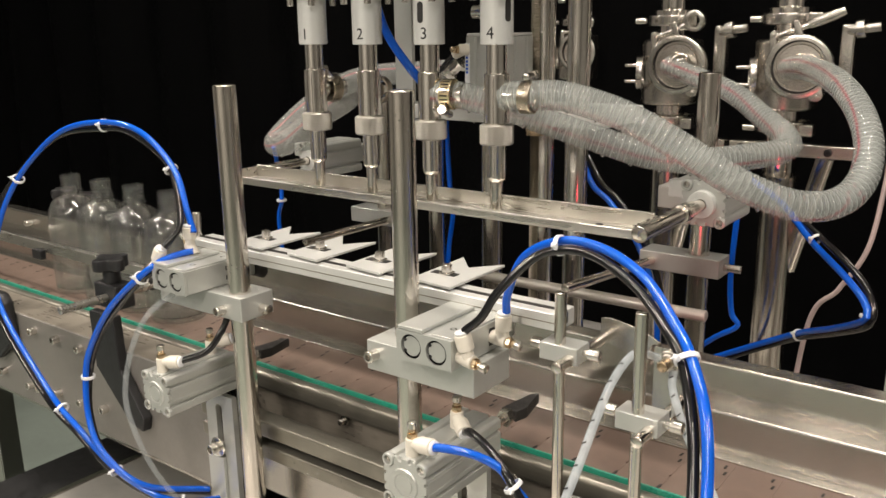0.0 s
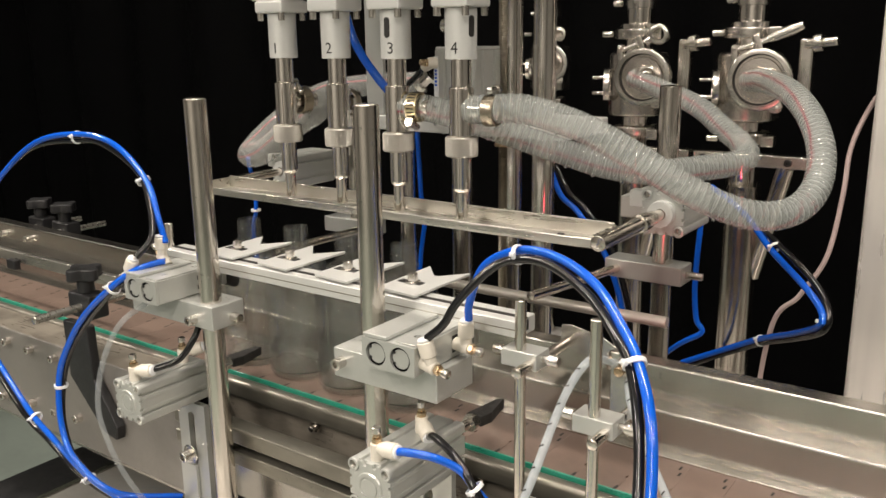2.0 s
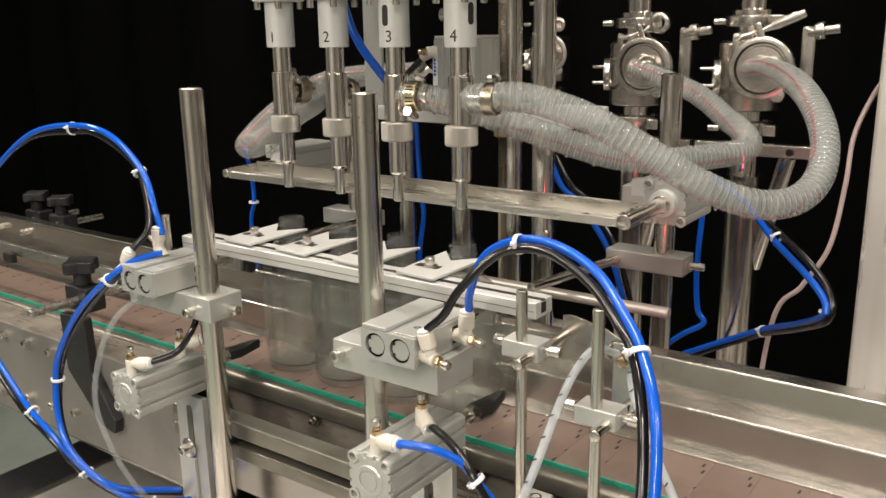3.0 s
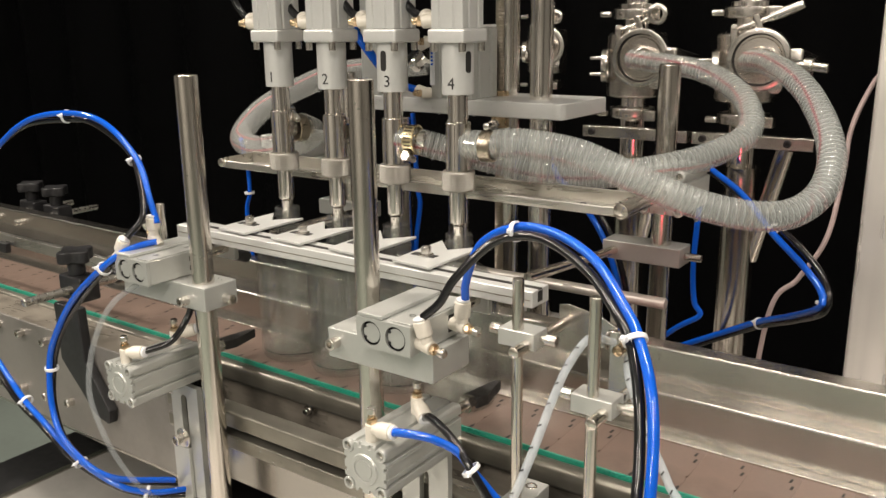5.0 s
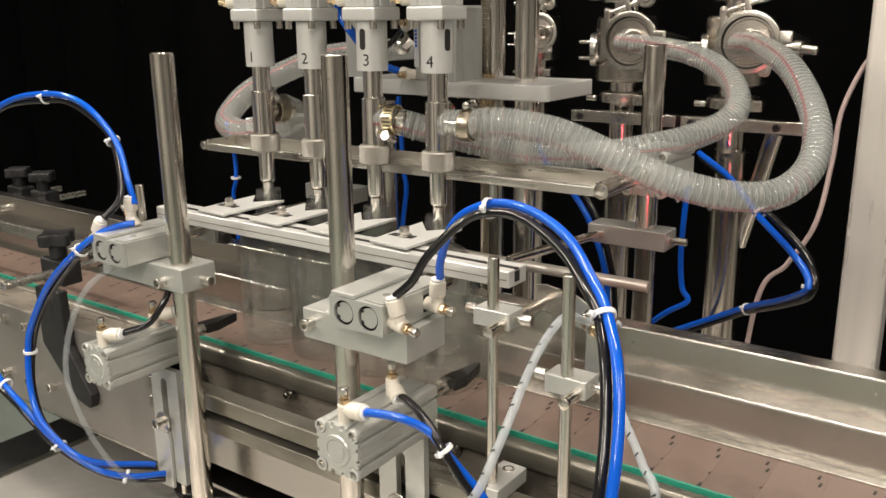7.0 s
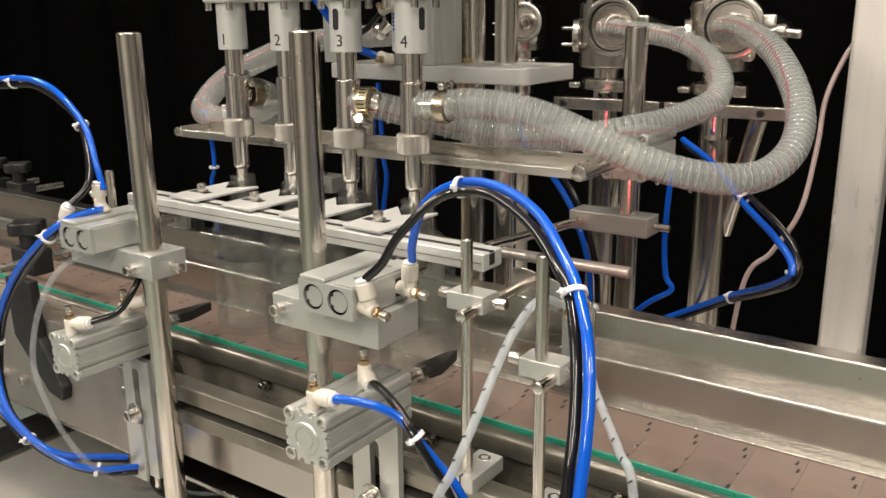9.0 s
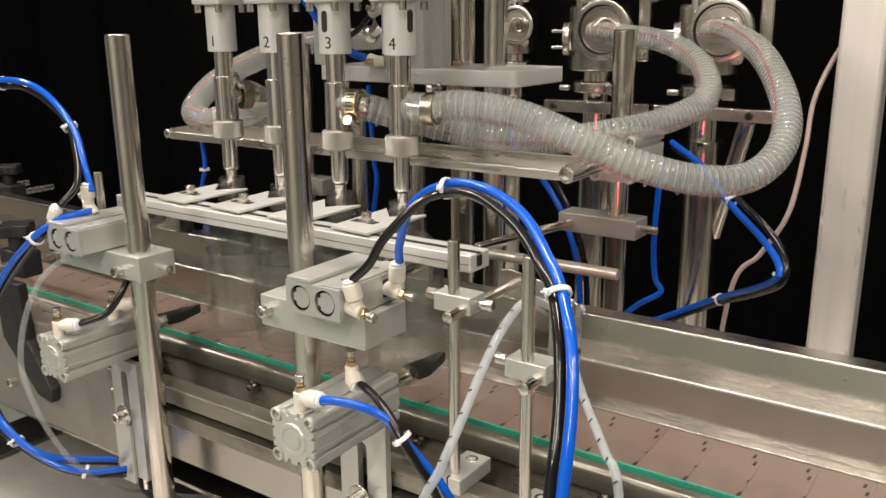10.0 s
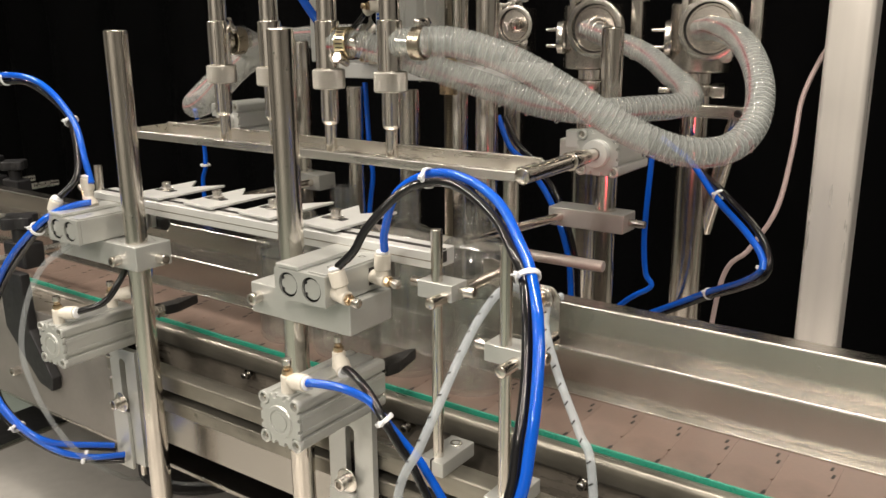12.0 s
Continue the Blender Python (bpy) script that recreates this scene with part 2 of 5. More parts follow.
def spline(pts, n):
    """n + 1 points at even steps along a smooth curve through pts."""
    P = [Vector(p) for p in pts]
    P = [P[0] * 2 - P[1]] + P + [P[-1] * 2 - P[-2]]
    fine = []
    for i in range(1, len(P) - 2):
        a, b, c, d = P[i - 1:i + 3]
        for k in range(24):
            t = k / 24
            fine.append(0.5 * ((2 * b) + (c - a) * t + (2 * a - 5 * b + 4 * c - d) * t * t + (3 * b - a - 3 * c + d) * t ** 3))
    fine.append(P[-2])
    acc = [0.0]
    for a, b in zip(fine, fine[1:]):
        acc.append(acc[-1] + (b - a).length)
    out, j = [], 0
    for k in range(n + 1):
        s = acc[-1] * k / n
        while j < len(acc) - 2 and acc[j + 1] < s:
            j += 1
        u = (s - acc[j]) / max(1e-9, acc[j + 1] - acc[j])
        out.append(fine[j].lerp(fine[j + 1], min(1, u)))
    return out


def frames_along(pts):
    """Turn-free frames along a polyline, z along the curve."""
    out, side = [], None
    for i, p in enumerate(pts):
        t = (pts[min(i + 1, len(pts) - 1)] - pts[max(i - 1, 0)]).normalized()
        if side is None:
            side = t.cross(Vector((0, 0, 1))).normalized()
        side = (side - t * side.dot(t)).normalized()
        up = t.cross(side)
        m = Matrix((side, up, t)).transposed().to_4x4()
        m.translation = p
        out.append(m)
    return out


def sweep(pts, r, n=60, segs=12, bm=None):
    fr = frames_along(spline(pts, n))
    bm2 = bmesh.new()
    rings = [[bm2.verts.new(m @ Vector((r * math.cos(2 * math.pi * k / segs), r * math.sin(2 * math.pi * k / segs), 0))) for k in range(segs)] for m in fr]
    for a, b in zip(rings, rings[1:]):
        for k in range(segs):
            bm2.faces.new((a[k], a[(k + 1) % segs], b[(k + 1) % segs], b[k]))
    bm2.faces.new(rings[0][::-1])
    bm2.faces.new(rings[-1])
    bmesh.ops.recalc_face_normals(bm2, faces=bm2.faces[:])
    return join(bm, bm2)


def hexnut(p0, p1, r, bm=None):
    L = (Vector(p1) - Vector(p0)).length
    return lathe([(0, 0), (r * 0.94, 0), (r, L * 0.12), (r, L * 0.88), (r * 0.94, L), (0, L)], p0, p1, 6, bm)


def socket_screw(p0, p1, r, bm=None):
    """A cap screw whose head ends at p1 with a hexagon socket."""
    L = (Vector(p1) - Vector(p0)).length
    b = r * 0.12
    return lathe([(0, 0), (r, 0), (r, L - b), (r - b, L), (r * 0.58, L), (r * 0.5, L * 0.55), (0, L * 0.55)], p0, p1, 18, bm)


def prism(outline, z0, z1, bevel=0.0, m=None, bm=None):
    """An upright prism over an outline in x, y."""
    bm2 = bmesh.new()
    lo = [bm2.verts.new((x, y, z0)) for x, y in outline]
    f = bm2.faces.new(lo)
    r = bmesh.ops.extrude_face_region(bm2, geom=[f])
    for v in r["geom"]:
        if isinstance(v, bmesh.types.BMVert):
            v.co.z = z1
    bmesh.ops.recalc_face_normals(bm2, faces=bm2.faces[:])
    if bevel:
        bmesh.ops.bevel(bm2, geom=bm2.edges[:], offset=bevel, segments=1, affect="EDGES")
    if m is not None:
        bm2.transform(m)
    return join(bm, bm2)


def rounded(pts, r, steps=5):
    """A polyline with its inner corners rounded."""
    P = [Vector(p) for p in pts]
    out = [P[0]]
    for a, b, c in zip(P, P[1:], P[2:]):
        u, w = (a - b).normalized(), (c - b).normalized()
        for k in range(steps + 1):
            t = k / steps
            out.append((b + u * r).lerp(b, t).lerp(b.lerp(b + w * r, t), t))
    return out + [P[-1]]


def folded_sheet(pts, thick, x0, x1, r=0.003):
    """Bent sheet metal: a path in y, z, thickened to the right of its way, drawn out along x."""
    P = rounded(pts, r)
    inner = []
    for i, p in enumerate(P):
        d = (P[min(i + 1, len(P) - 1)] - P[max(i - 1, 0)]).normalized()
        inner.append(p + Vector((d.y, -d.x)) * thick)
    loop = P + inner[::-1]
    bm = bmesh.new()
    a = [bm.verts.new((x0, q.x, q.y)) for q in loop]
    b = [bm.verts.new((x1, q.x, q.y)) for q in loop]
    n, m = len(loop), len(P)
    for k in range(n):
        bm.faces.new((a[k], a[(k + 1) % n], b[(k + 1) % n], b[k]))
    for k in range(m - 1):
        bm.faces.new((a[k], a[k + 1], a[n - 2 - k], a[n - 1 - k]))
        bm.faces.new((b[k], b[k + 1], b[n - 2 - k], b[n - 1 - k]))
    bmesh.ops.recalc_face_normals(bm, faces=bm.faces[:])
    return bm


def bored_plate(x0, x1, z0, z1, cx, cz, r, y0, y1, bm=None):
    """An upright plate from y0 to y1 with one round bore."""
    bm2 = bmesh.new()
    angles = sorted([2 * math.pi * k / 36 for k in range(36)] + [math.atan2(z - cz, x - cx) % (2 * math.pi) for x in (x0, x1) for z in (z0, z1)])
    rows = []
    for y in (y0, y1):
        rim, edge = [], []
        for a in angles:
            ca, sa = math.cos(a), math.sin(a)
            k = min(((x1 if ca > 0 else x0) - cx) / ca if abs(ca) > 1e-9 else 1e9, ((z1 if sa > 0 else z0) - cz) / sa if abs(sa) > 1e-9 else 1e9)
            rim.append(bm2.verts.new((cx + r * ca, y, cz + r * sa)))
            edge.append(bm2.verts.new((cx + k * ca, y, cz + k * sa)))
        rows.append((rim, edge))
    n = len(angles)
    (r0, e0), (r1, e1) = rows
    for k in range(n):
        j = (k + 1) % n
        bm2.faces.new((r0[k], r0[j], e0[j], e0[k]))
        bm2.faces.new((r1[k], e1[k], e1[j], r1[j]))
        bm2.faces.new((r0[k], r1[k], r1[j], r0[j]))
        bm2.faces.new((e0[k], e0[j], e1[j], e1[k]))
    bmesh.ops.recalc_face_normals(bm2, faces=bm2.faces[:])
    return join(bm, bm2)


# ---- the room ----
def room():
    fl = part("floor", box(-6, 5, -4.5, 5, -0.98, -0.9, 0), FLOOR, smooth=False)
    tagged(fl, "grey green epoxy workshop floor", "floor", kind="structure")
    # Ceiling and walls are unseen, added so the metal has a room to reflect.
    ce = part("ceiling", box(-6, 5, -4.5, 5, 1.8, 1.9, 0), WALL, smooth=False)
    tagged(ce, "unseen pale ceiling added for bounce light", "ceiling", kind="structure")
    for name, b in (("wall_south", (-6, 5, -4.6, -4.5)), ("wall_west", (-6.1, -6, -4.5, 5)), ("wall_east", (5, 5.1, -4.5, 5)), ("wall_north", (-6, 5, 5, 5.1))):
        w = part(name, box(*b, -0.9, 1.8, 0), WALL, smooth=False)
        tagged(w, "unseen plain painted wall added for reflections", "wall", kind="structure")
    bm = bmesh.new()
    cols = 160
    for j, z in enumerate((-0.88, 0.4, 1.78)):
        for i in range(cols + 1):
            x = -5.8 + 8.6 * i / cols
            bm.verts.new((x, 2.1 + 0.035 * math.sin(i * 0.9) + 0.02 * math.sin(i * 0.37 + j), z))
    bm.verts.ensure_lookup_table()
    for j in range(2):
        for i in range(cols):
            a = j * (cols + 1) + i
            bm.faces.new((bm.verts[a], bm.verts[a + 1], bm.verts[a + cols + 2], bm.verts[a + cols + 1]))
    bmesh.ops.solidify(bm, geom=bm.faces[:], thickness=0.006)
    cu = part("backdrop", bm, CURTAIN)
    tagged(cu, "black cloth curtain hanging behind the machine", "curtain", kind="structure")
    # Housings for the assumed lamps, added out of view.
    for lx, ly, sx, sy, watts in ASSUMED_LAMPS:
        la = part("ceiling_light", box(lx - sx / 2 - .03, lx + sx / 2 + .03, ly - sy / 2 - .03, ly + sy / 2 + .03, 1.75, 1.8, 0.004), ALU_WHITE)
        tagged(la, "long white ceiling light housing, unseen, place assumed", "ceiling light", "ceiling lights")


room()


# ---- conveyor ----
BELT_V = 0.208
X0, X1, XB = -4.3, 2.8, -0.715


def conveyor():
    c = thing("conveyor", "stainless steel bottle conveyor with raised side walls", "conveyor")
    # far side: low wall folded into a ledge, high wall folded into a rim
    part("guide_wall", folded_sheet([(0.674, -0.02), (0.674, 0.0378), (0.6956, 0.0374)], 0.0022, X0, X1, 0.0026), SHEET, c)
    part("side_wall", folded_sheet([(0.6958, -0.12), (0.6958, 0.0706), (0.7180, 0.0702), (0.7180, -0.12)], 0.0022, X0, X1, 0.0026), SHEET, c)
    part("wear_strip", box(X0, X1, 0.6620, 0.6734, -0.012, 0.0016, 0.0006), FOLDED, c)
    # near side: edge strip, side plate, slotted frame bars; plain plate further upstream
    part("edge_strip", box(X0, X1, 0.5858, 0.5878, -0.012, 0.0012, 0.0006), GREEN, c, "green plastic edge strip")
    part("edge_rail", box(X0, X1, 0.571, 0.5855, -0.022, -0.0015, 0.0042), RAIL_STEEL, c)
    part("side_plate", box(XB, X1, 0.5815, 0.5845, -0.058, -0.0225, 0.0008), STAINED, c, "water stained steel side plate")
    # Black sheet painting the shade down in the open gap.
    part("gap_shade", box(XB, X1, 0.5385, 0.5812, -0.058, -0.0555, 0.0005), DARK, c)
    part("frame_bar", box(XB, X1, 0.517, 0.538, -0.0380, -0.0205, 0.0022), RAIL_STEEL, c)
    # Black strip painting the shade inside the frame bar's slot.
    part("slot_shade", box(XB, X1, 0.529, 0.5376, -0.0462, -0.0382, 0.0005), DARK, c)
    part("frame_bar", box(XB, X1, 0.517, 0.538, -0.0615, -0.0464, 0.0022), RAIL_STEEL, c)
    part("apron", box(XB, X1, 0.530, 0.5325, -0.107, -0.0617, 0.0008), SHEET, c)
    part("plain_plate", box(X0, XB - 0.0005, 0.526, 0.529, -0.128, -0.004, 0.001), PLATE_GREY, c, "dull grey steel side plate")
    part("top_flange", box(X0, XB - 0.0005, 0.5295, 0.577, -0.0075, -0.0045, 0.0008), STAINED, c)
    for k in range(9):
        part("cap_screw", socket_screw((-1.34 + 0.055 * k, 0.5262, -0.020), (-1.34 + 0.055 * k, 0.517, -0.020), 0.0052), CASTING, c)
    for x, z in ((-1.16, -0.098), (-1.09, -0.102), (-1.065, -0.100), (-1.02, -0.096), (-0.965, -0.094), (-0.915, -0.090)):
        part("cap_screw", socket_screw((x, 0.5262, z), (x, 0.517, z), 0.0052), CASTING, c)
    part("under_pan", box(X0, X1, 0.5295, 0.735, -0.135, -0.130, 0.001), SHEET, c)
    for x in (-3.9, -2.6, -1.55, 0.9, 2.2):
        part("leg", box(x - .02, x + .02, 0.56, 0.60, -0.9, -0.1355, 0.003), SHEET, c)
        part("leg", box(x - .02, x + .02, 0.66, 0.70, -0.9, -0.1355, 0.003), SHEET, c)
    for x in (-0.2, 0.1):
        part("leg", box(x - .02, x + .02, 0.60, 0.64, -0.2495, -0.1355, 0.003), SHEET, c)
    for x in (-0.5625, -0.36, -0.19, -0.05):
        bm = hexnut((x, 0.5812, -0.028), (x, 0.575, -0.0278), 0.0058)
        rod((x, 0.575, -0.0278), (x, 0.569, -0.0276), 0.0034, bm=bm)
        part("bolt", bm, CASTING, c)
    return c


conveyor()


def guide_rail():
    """The flat rail that leads the bottles in, on the operator's side."""
    g = thing("guide_rail", "thin steel bottle guide rail with a folded top edge", "guide rail")
    part("strip", folded_sheet([(0.5940, 0.0590), (0.5940, 0.0738), (0.6010, 0.0735)], 0.0018, -3.2, -0.855, 0.0018), TRAY_STEEL, g)
    for x in (-2.3, -1.62, -1.15, -0.897):
        part("rail_block", box(x - 0.011, x + 0.011, 0.5845, 0.5936, 0.050, 0.064, 0.0015), BLACK, g, "black plastic rail block")
    return g


guide_rail()


def chain_link_mesh():
    """One chain link: a plate; two black pieces paint its hinge slots' shade."""
    p = 0.0381
    bm = bmesh.new()
    g = 0.00008
    outline = [(-p / 2 + g, -0.0405), (p / 2 - g, -0.0405), (p / 2 - g, -0.017), (p / 2 - g - 0.002, -0.015), (p / 2 - g, -0.012),
               (p / 2 - g, 0.0405), (-p / 2 + g, 0.0405), (-p / 2 + g, 0.013), (-p / 2 + g, 0.0)]
    prism(outline, -0.0048, 0.0, 0.00008, bm=bm)
    for y in (-0.014, 0.0185):
        rod((-p / 2, y - 0.003, -0.004), (-p / 2, y + 0.003, -0.004), 0.003, segs=8, bm=bm)
    return bm


def slot_mesh():
    # Stands proud of the link; its black paints the shade in a slot.
    return prism([(-0.0009, -0.0030), (0.0011, -0.0030), (0.0015, 0.0030), (-0.0005, 0.0030)], -0.002, 0.00025)


def notch_mesh():
    """Black piece painting the shade in a link's edge gap, by the next link."""
    return prism([(-0.0012, -0.0045), (0.0010, -0.0045), (0.0016, 0.0), (0.0006, 0.0035), (-0.0010, 0.0010)], -0.002, 0.0002)


def belt():
    b = thing("conveyor_belt", "brown plastic slat chain belt, damp and dusty", "conveyor belt")
    first = part("link", chain_link_mesh(), CHAIN, b)
    slot = part("hinge_slot_shade", slot_mesh(), DARK, first, smooth=False)
    notch = part("edge_notch_shade", notch_mesh(), DARK, first, smooth=False)
    for i in range(116):
        o = first if i == 0 else new("link", first.data)
        o.parent = b
        e = notch if i == 0 else new("edge_notch_shade", notch.data)
        e.parent = o
        e.location = (0.0381 / 2 - 0.0015, -0.0345, 0)
        for k, y in enumerate((0.0135, 0.0245)):
            s = slot if i == 0 and k == 0 else new("hinge_slot_shade", slot.data)
            s.parent = o
            s.location = (0.0381 / 2 - 0.004 - 0.003 * k, y, 0)
        o.location = (-0.218 - 0.0381 / 2 + 0.004 + 0.0381 * (74 - i), 0.6285, -0.0002)
    return b


BELT = belt()


# ---- bottles ----
def bottle(x):
    b = thing("bottle", "empty clear glass round bottle with a threaded neck", "bottle", "bottles on the conveyor")
    R = 0.0355
    dome = [(0.0135 + (R - 0.0135) * math.cos(t), 0.100 + 0.036 * math.sin(t)) for t in [math.pi / 2 * k / 10 for k in range(1, 10)]]
    outer = [(0, 0.0035), (R * 0.6, 0.0025), (R * 0.8, 0.0), (R * 0.93, 0.0012), (R, 0.006), (R, 0.100)] + dome + [
        (0.0132, 0.1375), (0.0128, 0.140), (0.0150, 0.1415), (0.0150, 0.144), (0.0126, 0.1452), (0.0126, 0.148), (0.0137, 0.1495), (0.0126, 0.151), (0.0126, 0.1535),
        (0.0137, 0.155), (0.0126, 0.1565), (0.0126, 0.160), (0.0132, 0.162), (0.0126, 0.1645), (0.0106, 0.1648)]
    inner = [(0.0100, 0.163), (0.0100, 0.138)] + [(r * 0.955, z - 0.0015) for r, z in dome[::-1]] + [(R * 0.96, 0.099), (R * 0.96, 0.009), (R * 0.8, 0.0055), (0, 0.0075)]
    part("glass", lathe(outer + inner, segs=48), GLASS, b).visible_shadow = False
    w = part("water", lathe([(0, 0), (R * 0.94, 0.0), (R * 0.95, 0.0006), (R * 0.94, 0.0012), (0, 0.0012)], segs=40), WATER, b, "thin clear water surface")
    b.location = (x, 0.633, 0.0003)
    return b, w


BOTTLES = [bottle(-0.902 - 0.0735 * k) for k in range(4)]


# ---- pneumatic parts ----
def compact_cylinder(name, x, z, y0, y1, half, label, group):
    """A square compact cylinder: extruded body with corner holes, its round end cap towards the operator."""
    c = thing(name, label, "air cylinder", group)
    h = half
    n = 0.24 * h
    o = []
    for sx, sy in ((1, 1), (-1, 1), (-1, -1), (1, -1)):
        cs = [(h * 0.42, h), (h * 0.42, h * 0.86), (h * 0.56, h * 0.86), (h * 0.56, h), (h * 0.9, h), (h, h * 0.9), (h, h * 0.56), (h * 0.86, h * 0.56), (h * 0.86, h * 0.42), (h, h * 0.42)]
        q = [(sx * a, sy * b) for a, b in cs]
        o += q[::-1] if sx * sy > 0 else q
    turn = Matrix.Rotation(radians(-90), 4, "X")
    part("body", prism(o, 0, y1 - y0 - 0.003, 0.0006, Matrix.Translation((x, y0 + 0.003, z)) @ turn), ALU, c)
    face = []
    for sx, sy in ((1, 1), (-1, 1), (-1, -1), (1, -1)):
        q = [(sx * a, sy * b) for a, b in ((h * 0.16, h), (h * 0.16, h * 0.84), (h * 0.30, h * 0.84), (h * 0.38, h), (h * 0.50, h), (h * 0.52, h * 0.66), (h * 0.58, h * 0.58), (h * 0.66, h * 0.52), (h, h * 0.50), (h, h * 0.30), (h * 0.90, h * 0.30), (h * 0.90, h * 0.16), (h, h * 0.16))]
        face += q[::-1] if sx * sy > 0 else q
    part("end_face", prism(face, 0, 0.0029, 0.0003, Matrix.Translation((x, y0, z)) @ turn), ALU, c)
    cap = lathe([(0, 0.0012), (h * 0.36, 0.0012), (h * 0.38, 0.0005), (h * 0.44, 0.0005), (h * 0.46, 0.0014), (h * 0.60, 0.0014), (h * 0.64, -0.0004), (0, -0.0004)], (x, y0, z), (x, y0 - 1, z), 40)
    part("end_cap", cap, ALU, c)
    for sx in (-1, 1):
        for sz in (-1, 1):
            px, pz = x + sx * h * 0.78, z + sz * h * 0.78
            part("corner_boss", lathe([(h * 0.16, -0.0028), (h * 0.26, -0.0028), (h * 0.26, 0.0004), (h * 0.235, 0.0009), (h * 0.17, 0.0009), (h * 0.16, 0.0004)], (px, y0, pz), (px, y0 - 1, pz), 22, None, True), ALU, c)
            part("corner_screw", socket_screw((px, y0 + 0.0029, pz), (px, y0 + 0.0012, pz), h * 0.150), CASTING, c)
    for k, zz in enumerate((0.5, -0.5)):
        part("sensor_groove", box(x + h - 0.0002, x + h + 0.0003, y0 + 0.002, y1 - 0.002, z + zz * h * 0.5 - 0.0008, z + zz * h * 0.5 + 0.0008, 0), ALU, c)
    return c


def elbow_fitting(p, up, out, label="cream plastic push-in elbow fitting with a brass regulator screw"):
    """A push-in speed controller: p the port, up the screw's way, out the tube's way."""
    p, up, out = Vector(p), Vector(up).normalized(), Vector(out).normalized()
    f = thing("elbow_fitting", label, "tube fitting", "tube fittings")
    c = p + up * 0.010
    bm = rod(p, c + up * 0.004, 0.0052, 0.0006)
    rod(c - out * 0.002, c + out * 0.008, 0.0046, 0.0006, bm=bm)
    part("body", bm, FITTING, f)
    part("collar", rod(c + out * 0.008, c + out * 0.020, 0.0062, 0.0008), FITTING, f)
    part("release_ring", rod(c + out * 0.0202, c + out * 0.0226, 0.0052, 0.0006), TIE, f)
    bm = hexnut(c + up * 0.0042, c + up * 0.008, 0.0042)
    rod(c + up * 0.008, c + up * 0.0115, 0.0028, bm=bm)
    part("brass_nut", bm, BRASS, f, "brass nut")
    part("regulator_screw", rod(c + up * 0.0115, c + up * 0.0165, 0.0036, 0.0005, 12), CASTING, f)
    return f


def tube(name, pts, r, material, label, category="tube", n=80):
    t = part(name, sweep(pts, r, n, 14), material)
    return tagged(t, label, category, "air tubes")


def cable_tie(p, along, r=0.0072, tail=(0.3, 0.2, 1)):
    t = thing("cable_tie", "white nylon cable tie round the air tubes", "cable tie", "cable ties")
    p, a = Vector(p), Vector(along).normalized()
    part("band", tube_ring(p - a * 0.0016, p + a * 0.0016, r, r - 0.0012, 0.0003, 20), TIE, t)
    s = a.cross(Vector(tail)).normalized()
    part("lock", box(-0.0019, 0.0019, -0.0016, 0.0016, -0.0012, 0.0018, 0.0004, axis_matrix(p + s * r, p + s * 2 * r)), TIE, t)
    part("tail", rod(p + s * r, p + s * (r + 0.0045) + a * 0.0008, 0.0006, 0.0002, 6), TIE, t)
    return t


